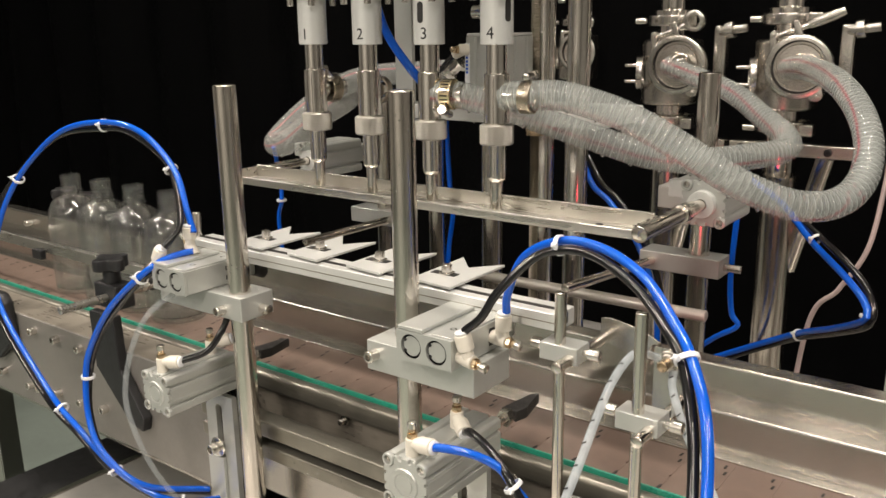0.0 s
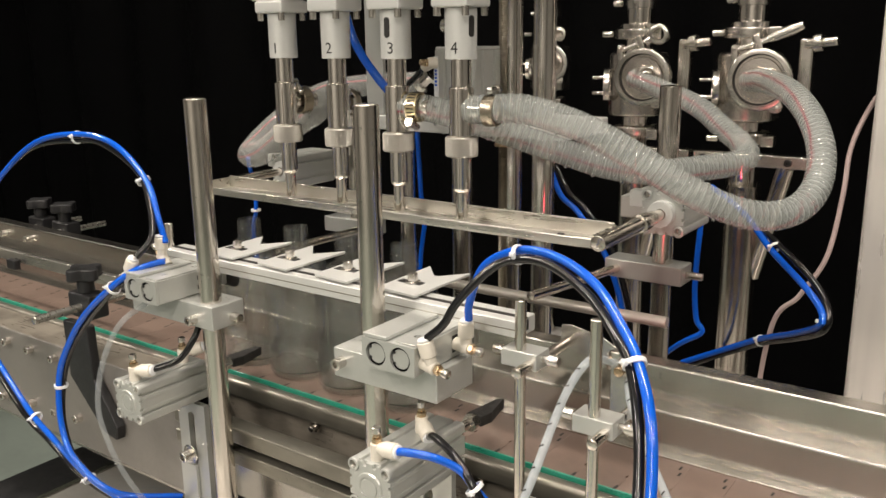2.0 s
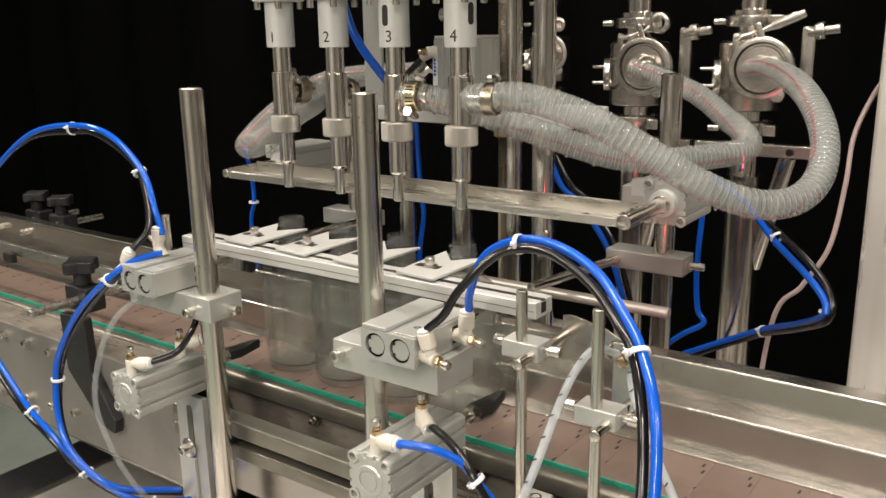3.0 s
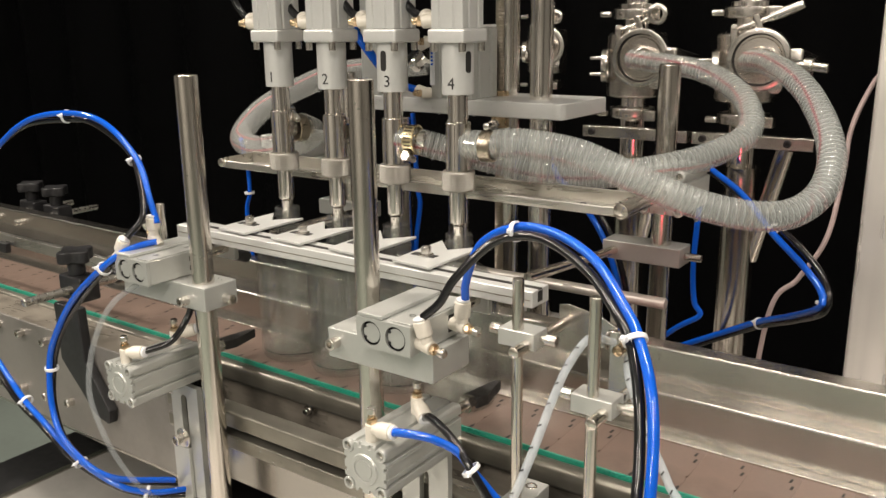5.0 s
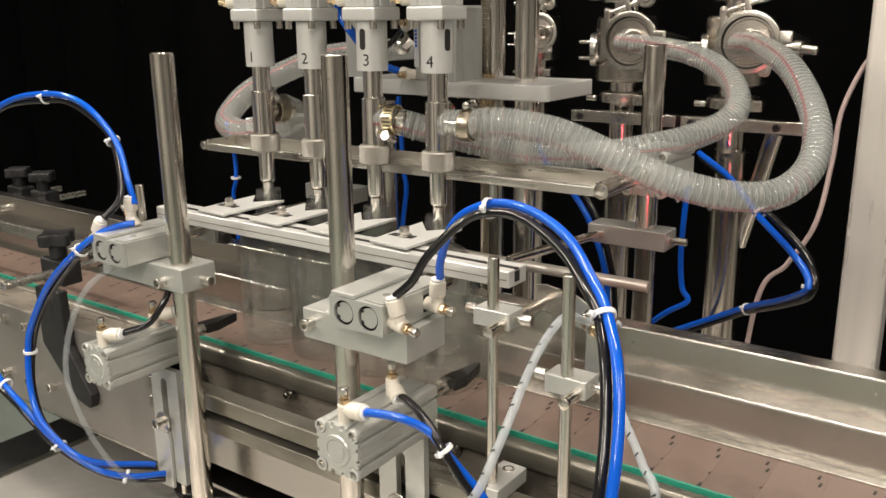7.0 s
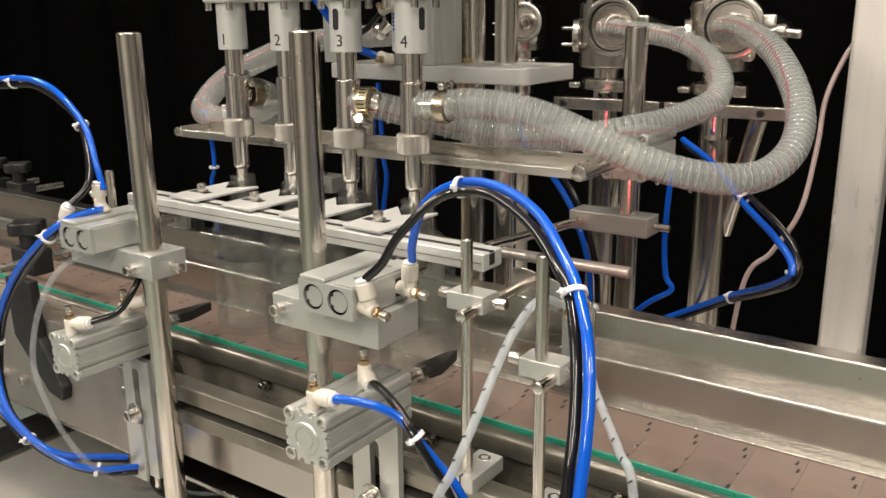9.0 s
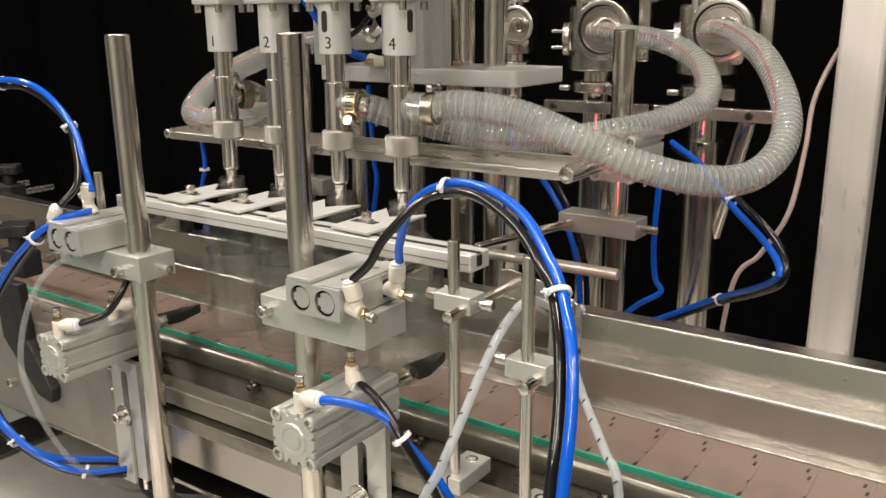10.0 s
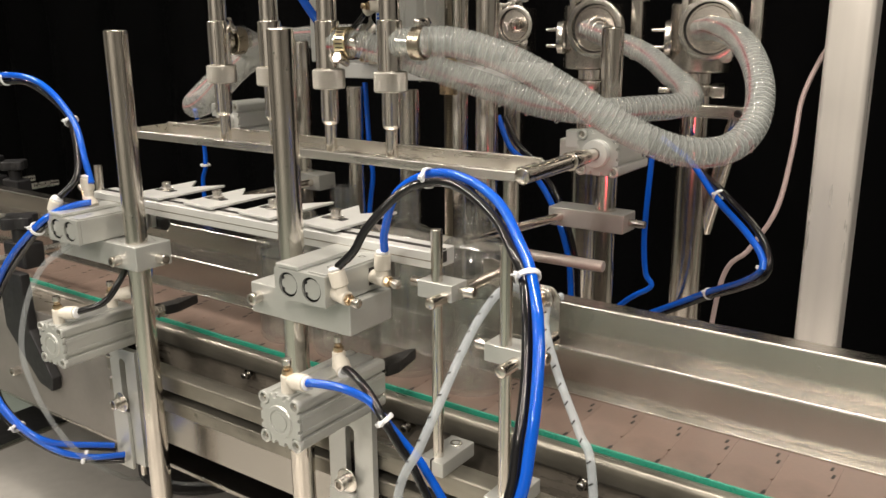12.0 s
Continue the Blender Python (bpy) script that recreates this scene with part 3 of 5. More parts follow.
def guided_cylinder(x0, x1, yf, label):
    """A flat dual-rod cylinder, its two round caps towards the operator."""
    c = thing("guided_cylinder", label, "air cylinder", "guided air cylinders")
    z0, z1 = 0.1195, 0.1425
    xm = (x0 + x1) / 2
    zc = (z0 + z1) / 2
    part("body", box(x0, x1, yf + 0.003, yf + 0.075, z0, z1, 0.0010), ALU, c)
    part("top_rail", box(x0 + 0.001, xm - 0.001, yf + 0.0005, yf + 0.0745, z1 + 0.0002, z1 + 0.0034, 0.0008), ALU, c)
    part("top_step", box(xm + 0.006, x1 - 0.001, yf + 0.003, yf + 0.0745, z1 + 0.0002, z1 + 0.0012, 0.0004), ALU, c)
    for xa, xb, cx in ((x0, xm, x0 + 0.0135), (xm, x1, x1 - 0.0135)):
        part("front_plate", bored_plate(xa, xb, z0, z1, cx, zc, 0.0094, yf, yf + 0.0029), ALU, c, smooth=False)
        part("end_cap", rod((cx, yf + 0.0028, zc), (cx, yf + 0.0016, zc), 0.0080, 0.0004), ALU, c)
        # Thin black ring painting the shade round the sunk cap.
        part("bore_shade", tube_ring((cx, yf + 0.0029, zc), (cx, yf + 0.0026, zc), 0.0093, 0.0080, 0.0001), BLACK, c)
        clip = bmesh.new()
        for k in range(30):
            a = radians(215 + 290 * k / 29)
            for r1, r2 in ((0.0078, 0.0091),):
                clip.verts.new((cx + r1 * math.cos(a), yf + 0.0012, zc + r1 * math.sin(a)))
                clip.verts.new((cx + r2 * math.cos(a), yf + 0.0012, zc + r2 * math.sin(a)))
        clip.verts.ensure_lookup_table()
        for k in range(29):
            clip.faces.new((clip.verts[2 * k], clip.verts[2 * k + 1], clip.verts[2 * k + 3], clip.verts[2 * k + 2]))
        bmesh.ops.solidify(clip, geom=clip.faces[:], thickness=0.0008)
        for a in (215, 145):
            p = Vector((cx + 0.0076 * math.cos(radians(a)), yf + 0.0010, zc + 0.0076 * math.sin(radians(a))))
            rod(p, p + Vector((0, 0.001, 0)), 0.0014, 0.0002, 10, clip)
        part("snap_ring", clip, BLACK, c, "dark open snap ring")
    for k in (0.3, 0.7):
        # No slot is cut; a black box paints the opening's shade.
        part("side_slot_shade", box(x1 - 0.0002, x1 + 0.0003, yf + 0.048, yf + 0.070, z0 + (z1 - z0) * k - 0.0022, z0 + (z1 - z0) * k + 0.0022, 0), DARK, c, smooth=False)
    for yy in (0.02, 0.055):
        part("mount_screw", socket_screw((x1 - 0.012, yf + yy, z1 - 0.002), (x1 - 0.012, yf + yy, z1 + 0.0012), 0.003), CASTING, c)
    return c


def clamp_block(px, py, x0, x1, y0, y1, z0, z1, screws, label, group="clamp blocks"):
    b = thing("clamp_block", label, "clamp block", group)
    part("block", box(x0, x1, y0, y1, z0, z1, 0.0012), ALU, b)
    for x, z in screws:
        bm = socket_screw((x, y0 + 0.001, z), (x, y0 - 0.009, z), 0.0048)
        part("screw", bm, CASTING, b)
    return b


def post(name, x, y, z0, z1, r, label):
    p = part(name, rod((x, y, z0), (x, y, z1), r, 0.0015, 40), STEEL)
    return tagged(p, label, "post", "round posts")


# posts, clamps, guided cylinders of the locating bar
post("round_post", -0.6155, 0.500, -0.250, 0.310, 0.0102, "brushed stainless round post with water drops")
post("round_post", -0.4125, 0.499, -0.250, 0.312, 0.0100, "brushed stainless round post with water drops")
cb = clamp_block(-0.6115, 0.5035, -0.72, -0.598, 0.4855, 0.5245, 0.0955, 0.1187, ((-0.6235, 0.1035),), "satin aluminium clamp block on a round post")
part("screw", socket_screw((-0.5982, 0.5104, 0.1034), (-0.5880, 0.5104, 0.1034), 0.0048), CASTING, cb)
clamp_block(-0.4095, 0.5035, -0.434, -0.331, 0.4735, 0.522, 0.094, 0.1190, ((-0.425, 0.108),), "satin aluminium clamp block on a round post")
guided_cylinder(-0.692, -0.644, 0.460, "silver dual-rod air cylinder on a clamp block")
guided_cylinder(-0.388, -0.338, 0.456, "silver dual-rod air cylinder on a clamp block")
elbow_fitting((-0.338, 0.466, 0.129), (1, -0.15, -0.12), (-0.25, -0.1, 1))
elbow_fitting((-0.338, 0.508, 0.131), (1, -0.05, -0.1), (0.05, 0, 1))
elbow_fitting((-0.690, 0.468, 0.140), (-1, 0.1, -0.25), (0.45, 0.1, 0.9))
elbow_fitting((-0.677, 0.500, 0.1455), (-0.2, 0, 0.2), (0, 0, 1))

# the two gate cylinders
compact_cylinder("gate_cylinder", -0.357, 0.040, 0.424, 0.520, 0.0195, "silver compact air cylinder driving the exit gate", "gate cylinders")
compact_cylinder("gate_cylinder", -0.673, 0.024, 0.438, 0.520, 0.0195, "silver compact air cylinder driving the entry gate", "gate cylinders")
elbow_fitting((-0.357, 0.434, 0.0585), (0, 0, 1), (1, -0.1, 0.15))
elbow_fitting((-0.357, 0.488, 0.0585), (0, 0.02, 1), (0.75, -0.55, -0.25))
elbow_fitting((-0.673, 0.448, 0.0430), (0, 0, 1), (0.9, 0.3, 0.1))
elbow_fitting((-0.673, 0.505, 0.0430), (0, 0, 1), (0.6, 0.6, 0.2))


def gate(x, z):
    g = thing("gate_rod", "steel gate rod with a black pointed stop plate", "gate", "bottle gates")
    part("piston_rod", rod((x, 0.500, z), (x, 0.566, z), 0.0042), STEEL, g)
    part("lock_nut", hexnut((x, 0.553, z), (x, 0.562, z), 0.0075), CASTING, g)
    part("stop_plate", prism([(x - 0.008, 0.5625), (x + 0.007, 0.5625), (x + 0.010, 0.575), (x + 0.003, 0.607), (x - 0.002, 0.600)], z - 0.005, z + 0.005, 0.0008), RUBBER, g, "black rubber stop plate")
    return g


GATE_EXIT = gate(-0.357, 0.040)
gate(-0.673, 0.024)


def obround_plate(x0, x1, y0, y1, z0, z1, xm, w, za, zb):
    """An upright plate with a slot of half width w that has round ends at za and zb."""
    bm = box(x0, xm - w, y0, y1, z0, z1, 0)
    box(xm + w, x1, y0, y1, z0, z1, 0, bm=bm)
    for up, zc in ((1, zb), (-1, za)):
        top = z1 if up > 0 else z0
        arc = [(xm + w * math.cos(math.pi * k / 12), zc + up * w * math.sin(math.pi * k / 12)) for k in range(13)]
        o = arc + [(xm - w, top), (xm + w, top)]
        prism([(q[0], -q[1]) for q in o], 0, y1 - y0, 0, Matrix.Translation((0, y0, 0)) @ Matrix.Rotation(radians(-90), 4, "X"), bm)
    bmesh.ops.remove_doubles(bm, verts=bm.verts[:], dist=0.00002)
    return bm


def slotted_bracket(x0, x1, y, z0, z1, xb, zb, za, zc):
    """A slotted upright plate, bolted to the frame bar, with a foot block behind its lower end."""
    b = thing("slotted_bracket", "aluminium slotted bracket under a gate cylinder", "bracket", "slotted brackets")
    part("plate", obround_plate(x0, x1, y, y + 0.0062, z0, z1, xb, 0.0048, za, zc), ALU, b, smooth=False)
    part("lower_plate", box(x0 + 0.002, xb + 0.006, y - 0.0042, y - 0.0002, z0 - 0.006, zb - 0.012, 0.0006), ALU, b)
    part("base_block", box(x0 - 0.006, x0 + 0.016, y + 0.0066, y + 0.0190, z0 + 0.018, z0 + 0.060, 0.001), ALU_WHITE, b)
    part("dowel", rod((x1 - 0.008, y + 0.003, z0 - 0.012), (x1 - 0.008, y + 0.003, z0 + 0.001), 0.0030, 0.0004, 14), STEEL, b)
    part("side_screw", socket_screw((x0 + 0.002, y + 0.003, z1 - 0.013), (x0 - 0.007, y + 0.003, z1 - 0.013), 0.0036), CASTING, b)
    part("washer", rod((xb, y - 0.0044, zb), (xb, y - 0.0060, zb), 0.0105), CASTING, b)
    part("bolt", socket_screw((xb, y - 0.0062, zb), (xb, y - 0.0155, zb), 0.0056), CASTING, b)
    return b


slotted_bracket(-0.6965, -0.6545, 0.5105, -0.131, -0.004, -0.6765, -0.0610, -0.125, -0.020)
slotted_bracket(-0.3900, -0.3430, 0.5080, -0.160, 0.019, -0.3670, -0.0480, -0.154, -0.006)


# locating bar with its notched plates
def locating_bar():
    b = thing("locating_bar", "pale aluminium locating bar with four notched plates", "locating bar")
    part("bar", box(-0.711, -0.290, 0.522, 0.548, 0.1395, 0.153, 0.0012), ALU_WHITE, b)
    # Grooves are dark strips on the solid bar, painting groove shade.
    part("groove_shade", box(-0.711, -0.2897, 0.531, 0.536, 0.1525, 0.1534, 0), DARK, b)
    part("end_groove_shade", box(-0.2901, -0.2896, 0.5300, 0.5370, 0.1430, 0.1515, 0), DARK, b, smooth=False)
    part("front_groove_shade", box(-0.709, -0.292, 0.5217, 0.5222, 0.1455, 0.1462, 0), SCREW_STEEL, b, smooth=False)
    for i in range(4):
        cx = -0.632 + 0.0735 * i
        out = [(cx - 0.018, 0.526), (cx + 0.024, 0.522), (cx + 0.0245, 0.602), (cx + 0.004, 0.577), (cx - 0.020, 0.603)]
        pl = part("notched_plate", prism(out, 0.1548, 0.1573, 0.0004), ALU_WHITE, b)
        # Black patch on the plate, painting the slot's shade.
        part("slot", box(cx - 0.014, cx + 0.010, 0.547, 0.555, 0.1572, 0.1579, 0), DARK, pl)
        part("washer", rod((cx + 0.0, 0.551, 0.158), (cx, 0.551, 0.1590), 0.0066), CASTING, pl)
        part("screw", socket_screw((cx, 0.551, 0.1590), (cx, 0.551, 0.1658), 0.0044), CASTING, pl)
    part("rubber_stop", rod((-0.658, 0.552, 0.122), (-0.640, 0.552, 0.122), 0.0062, 0.0012, 20), RUBBER, b, "black rubber stop")
    for x in (-0.668, -0.363):
        for dx in (-0.011, 0.011):
            part("guide_rod", rod((x + dx, 0.50, 0.131), (x + dx, 0.540, 0.131), 0.004), STEEL, b)
        part("end_plate", box(x - 0.022, x + 0.022, 0.540, 0.546, 0.120, 0.1383, 0.001), ALU, b)
    return b


BAR = locating_bar()


def drop_bm(places):
    bm = bmesh.new()
    for p, r in places:
        sp = bmesh.new()
        bmesh.ops.create_icosphere(sp, subdivisions=1, radius=r, matrix=Matrix.Translation(p))
        join(bm, sp)
    return bm


# drip tray
def drip_tray():
    t = thing("drip_tray", "stainless steel drip tray on two side rods", "drip tray")
    xa, xb = -0.757, -0.275
    part("front_lip", box(xa, xb, 0.6115, 0.6140, 0.1925, 0.2005, 0.0008), TRAY_STEEL, t)
    part("tray_floor", box(xa, xb, 0.6142, 0.6525, 0.1925, 0.1940, 0.0005), TRAY_STEEL, t)
    part("back_lip", box(xa, xb, 0.6527, 0.6550, 0.1925, 0.2065, 0.0006), TRAY_STEEL, t)
    part("end_lip", box(xa - 0.002, xa - 0.0002, 0.6115, 0.655, 0.1925, 0.2045, 0.0005), TRAY_STEEL, t)
    part("end_lip", box(xb + 0.0002, xb + 0.002, 0.6115, 0.655, 0.1925, 0.2045, 0.0005), TRAY_STEEL, t)
    part("side_rod", rod((-0.2685, 0.609, 0.198), (-0.2685, 0.722, 0.199), 0.0068), STEEL, t)
    part("side_rod", rod((-0.7625, 0.609, 0.198), (-0.7625, 0.722, 0.199), 0.0052), STEEL, t)
    part("rod_sleeve", rod((-0.2685, 0.690, 0.1988), (-0.2685, 0.706, 0.1989), 0.0085), STEEL, t)
    part("piston_rod", rod((-0.2685, 0.715, 0.199), (-0.2685, 0.780, 0.199), 0.0050), STEEL, t)
    part("piston_rod", rod((-0.7625, 0.715, 0.199), (-0.7625, 0.780, 0.199), 0.0045), STEEL, t)
    # Black disc on the tray floor, painting the dark of a drain hole's shade.
    part("drain_hole_shade", rod((-0.318, 0.640, 0.1938), (-0.318, 0.640, 0.1945), 0.0032), DARK, t)
    sp = [((rng.uniform(xa, xb), rng.uniform(0.616, 0.650), 0.1942), rng.uniform(0.0006, 0.0014)) for _ in range(40)]
    sp += [((rng.uniform(xa, xb), 0.6113, rng.uniform(0.1930, 0.1990)), rng.uniform(0.0006, 0.0011)) for _ in range(30)]
    wd = part("water_drops", drop_bm(sp), WATER, t, "water drops in the tray")
    wd["kind"] = "stuff"
    return t


rng = random.Random(7)
TRAY = drip_tray()


# ---- rear posts and tray cylinders ----
def rear_cylinder(x, z, label):
    c = compact_cylinder("tray_cylinder", x, z, 0.745, 0.815, 0.0205, label, "tray cylinders")
    part("nose_ring", tube_ring((x, 0.738, z), (x, 0.745, z), 0.0125, 0.0055), ALU_WHITE, c)
    part("mount_block", box(x - 0.062, x - 0.0208, 0.790, 0.880, z - 0.018, z + 0.004, 0.0015), ALU, c)
    part("switch_block", box(x - 0.036, x - 0.0208, 0.752, 0.765, z + 0.002, z + 0.018, 0.001), ALU_WHITE, c)
    return c


post("round_post", -0.3135, 0.868, -0.250, 0.308, 0.0112, "brushed stainless round post behind the conveyor")
post("round_post", -0.752, 0.868, -0.250, 0.290, 0.0105, "brushed stainless round post behind the conveyor")
rear_cylinder(-0.2685, 0.199, "silver compact air cylinder pushing the drip tray")
rear_cylinder(-0.7625, 0.199, "silver compact air cylinder pushing the drip tray")
rc = clamp_block(0, 0, -0.374, -0.286, 0.852, 0.884, 0.098, 0.1185, (), "satin aluminium clamp block on a rear post")
part("screw", socket_screw((-0.287, 0.868, 0.108), (-0.268, 0.868, 0.108), 0.0042), CASTING, rc)
clamp_block(0, 0, -0.800, -0.715, 0.852, 0.884, 0.098, 0.1185, (), "satin aluminium clamp block on a rear post")


def cross_rod(p0, p1, r, label, material=None):
    o = part("cross_rod", rod(p0, p1, r), material or STEEL)
    return tagged(o, label, "rod", "cross rods")


cross_rod((-0.382, 0.70, 0.111), (-0.360, 0.853, 0.108), 0.0050, "thin steel rod from a rear clamp to the guide")
cross_rod((-0.735, 0.70, 0.108), (-0.73, 0.853, 0.108), 0.0050, "thin steel rod from a rear clamp to the guide")
cross_rod((-0.7135, 0.532, 0.119), (-0.7135, 0.532, 0.178), 0.0042, "short upright steel rod behind a guided cylinder")
# Grey rod; the pink on its end comes from the added red lamp.
cross_rod((-0.56, 0.757, 0.089), (-0.263, 0.757, 0.090), 0.0055, "thin steel cross rod, its end lit pink by a red lamp", SATIN_ROD)


# ---- sensor rods in front ----
def sensor_stand(x, y, zt, zc, label):
    s = thing("sensor_stand", label, "stand", "sensor stands")
    part("upright_rod", rod((x, y, -0.0195), (x, y, zt), 0.0044, 0.0008, 20), STEEL, s)
    part("cross_block", box(x - 0.0145, x + 0.0165, y - 0.005, y + 0.015, zc - 0.0066, zc + 0.0066, 0.0010), ALU, s)
    for d, e in ((1, 0.030), (-1, 0.026)):
        scr = part("pinch_screw", socket_screw((x + d * (e - 0.008), y + 0.005, zc + 0.001), (x + d * e, y + 0.005, zc + 0.001), 0.0044), CASTING, s)
        part("screw_shank", rod((x + d * 0.014, y + 0.005, zc + 0.001), (x + d * (e - 0.0078), y + 0.005, zc + 0.001), 0.0026, 0.0003, 14), CASTING, scr)
    part("cross_rod", rod((x + 0.010, y - 0.024, zc - 0.003), (x + 0.010, y + 0.052, zc - 0.003), 0.0044), STEEL, s)
    foot = part("foot_block", box(x - 0.011, x + 0.011, y - 0.010, y + 0.034, -0.0204, -0.0080, 0.0010), ALU, s)
    part("foot_screw", lathe([(0, -0.0012), (0.0026, -0.0012), (0.0030, 0.0002), (0.0048, 0.0002), (0.0052, -0.0004)], (x, y + 0.024, -0.0078), (x, y + 0.024, 1), 20), CASTING, foot)
    # Black sliver on the solid block, painting the split's shade.
    part("clamp_split_shade", box(x - 0.0006, x + 0.0006, y - 0.0104, y - 0.0060, -0.0202, -0.0076, 0), DARK, foot, smooth=False)
    return s


sensor_stand(-0.2866, 0.520, 0.1717, 0.1262, "thin steel stand with an aluminium cross block")
sensor_stand(-0.2156, 0.500, 0.1757, 0.0985, "thin steel stand with an aluminium cross block")


def sensor_bracket(outline, y, bolt, way, label):
    """A flat steel plate on a cross rod's end, holding a sensor barrel along way between two washers."""
    s = thing("sensor_bracket", label, "bracket", "sensor brackets")
    m = Matrix.Translation((0, y, 0)) @ Matrix.Rotation(radians(-90), 4, "X")
    part("plate", prism([(a, -b) for a, b in outline], 0, 0.0018, 0.0004, m), FOLDED, s)
    c, d = Vector(bolt), Vector(way)
    part("barrel", rod(c - d * 0.0060, c + d * 0.0140, 0.0040), BRASS, s, "brass sensor barrel")
    part("washer", rod(c + d * 0.0002, c + d * 0.0020, 0.0080), CASTING, s)
    part("washer", rod(c - d * 0.0040, c - d * 0.0022, 0.0080), CASTING, s)
    part("barrel_nut", hexnut(c + d * 0.0024, c + d * 0.0064, 0.0064), CASTING, s)
    return s


sensor_bracket([(-0.2805, 0.1215), (-0.2800, 0.1385), (-0.2720, 0.1400), (-0.2450, 0.1350), (-0.2310, 0.1280), (-0.2310, 0.1130), (-0.2430, 0.1100)], 0.572, (-0.2310, 0.5650, 0.1210), (1, 0, 0), "bent steel sensor bracket on a cross rod")
sensor_bracket([(-0.2280, 0.086), (-0.2280, 0.133), (-0.2090, 0.133), (-0.2030, 0.126), (-0.2030, 0.086)], 0.5525, (-0.2160, 0.5523, 0.1240), (0, -1, 0), "upright steel sensor plate with a brass barrel")


# ---- filling head ----
NOZ_X = (-0.636, -0.5635, -0.489, -0.416)
NOZ_Y = 0.633
PORT = {0: (0.25, 1, 0), 1: (-0.3, 1, 0), 2: (1, 0.18, 0), 3: (1, 0.12, 0)}


def number_bm(char):
    cu = bpy.data.curves.new("number", "FONT")
    cu.body, cu.size, cu.extrude, cu.align_x = char, 0.0145, 0.00015, "CENTER"
    ob = bpy.data.objects.new("number", cu)
    me = bpy.data.meshes.new_from_object(ob)
    bm = bmesh.new()
    bm.from_mesh(me)
    bpy.data.objects.remove(ob)
    return bm


def profile_bar(x, y, h, z0, z1):
    """An upright square extrusion with two shallow grooves a side."""
    o = []
    for q in range(4):
        for a, b in ((-.94, -1), (-.55, -1), (-.50, -.90), (-.38, -.90), (-.33, -1), (.33, -1), (.38, -.90), (.50, -.90), (.55, -1), (.94, -1)):
            for _ in range(q):
                a, b = -b, a
            o.append((x + a * h, y + b * h))
    return prism(o, z0, z1, 0.0004)


def filling_head():
    h = thing("filling_head", "lifting head with four numbered stainless filling nozzles", "filling head")
    part("top_beam", box(-0.70, -0.35, 0.60, 0.80, 0.470, 0.490, 0.002), ALU, h)
    for i, x in enumerate(NOZ_X):
        y = NOZ_Y
        z = 0
        nz = part("nozzle", lathe([(0, .147), (.0048, .147), (.0056, .1478), (.0056, .172), (.0066, .1728), (.0078, .1745), (.0082, .176), (.0082, .205), (.0085, .206), (.0085, .222), (.0108, .223),
                                   (.0112, .2238), (.0112, .2652), (.0106, .266), (.0090, .2664), (.0090, .296), (0, .296)], (x, y, 0), (x, y, 1), 40), POLISHED, h)
        bm = bmesh.new()
        lathe([(.0086, .2050), (.0138, .2050), (.0146, .2060), (.0146, .2218), (.0138, .2228), (.0086, .2228)], (x, y, 0), (x, y, 1), 72, bm, True)
        for k in range(13):
            zk = .2068 + .0012 * k
            for q in range(60):
                a = 2 * math.pi * (q + 0.5 * (k % 2)) / 60
                tip = bm.verts.new((x + .0151 * math.cos(a), y + .0151 * math.sin(a), zk))
                ring4 = [bm.verts.new((x + .01455 * math.cos(a + e), y + .01455 * math.sin(a + e), zk + f)) for e, f in ((-.05, 0), (0, -.0011), (.05, 0), (0, .0011))]
                for w in range(4):
                    bm.faces.new((ring4[w], ring4[(w + 1) % 4], tip))
        part("knurled_collar", bm, KNURL, nz, "knurled steel collar", smooth=False)
        sl = lathe([(.0092, .2905), (.0135, .2905), (.0142, .2912), (.0142, .334), (.0092, .334)], (x, y, 0), (x, y, 1), 48, None, True)
        part("sleeve", sl, ALU_WHITE, nz, "white numbered sleeve")
        nb = number_bm(str(i + 1))
        bmesh.ops.triangulate(nb, faces=nb.faces[:])
        bmesh.ops.subdivide_edges(nb, edges=nb.edges[:], cuts=3, use_grid_fill=True)
        # bend the digit round the sleeve, facing the operator
        a0 = math.atan2(-0.633, -x) + (-0.60, -0.52, -0.36, -0.42)[i]
        for v in nb.verts:
            a = a0 + v.co.x / 0.0142
            r = 0.01425 + v.co.z
            v.co = Vector((x + r * math.cos(a), y + r * math.sin(a), 0.2955 + v.co.y))
        part("number", nb, INK, nz, "black painted number", smooth=False)
        # oval window in the sleeve: a black piece paints its shade
        aw = math.atan2(-0.633, -x) + (2.4, 2.4, -0.58, 0.72)[i]
        mw = Matrix.Translation((x + 0.0139 * math.cos(aw), y + 0.0139 * math.sin(aw), 0.3185)) @ Matrix.Rotation(aw - math.pi / 2, 4, "Z")
        ov = []
        for k in range(16):
            t = 2 * math.pi * k / 16
            ov.append((0.0030 * math.cos(t), (0.0062 if math.sin(t) > 0 else -0.0062) + 0.0030 * math.sin(t)))
        wm = mw @ Matrix.Rotation(radians(-90), 4, "X")
        part("window_slot_shade", prism(ov, -0.0005, 0.0006, 0, wm @ Matrix.Rotation(radians(180), 4, "X")), DARK, nz, "black oval piece painting a slot's shade")
        part("flange", box(x - .019, x + .019, y - .019, y + .019, .3345, .3465, .0022), ALU_WHITE, nz)
        part("air_cylinder", profile_bar(x, y, .0165, .3467, .4700), ALU_WHITE, nz)
        for sx in (-1, 1):
            for sy in (-1, 1):
                part("flange_screw", socket_screw((x + sx * .0148, y + sy * .0148, .3347), (x + sx * .0148, y + sy * .0148, .3272), .0032), CASTING, nz)
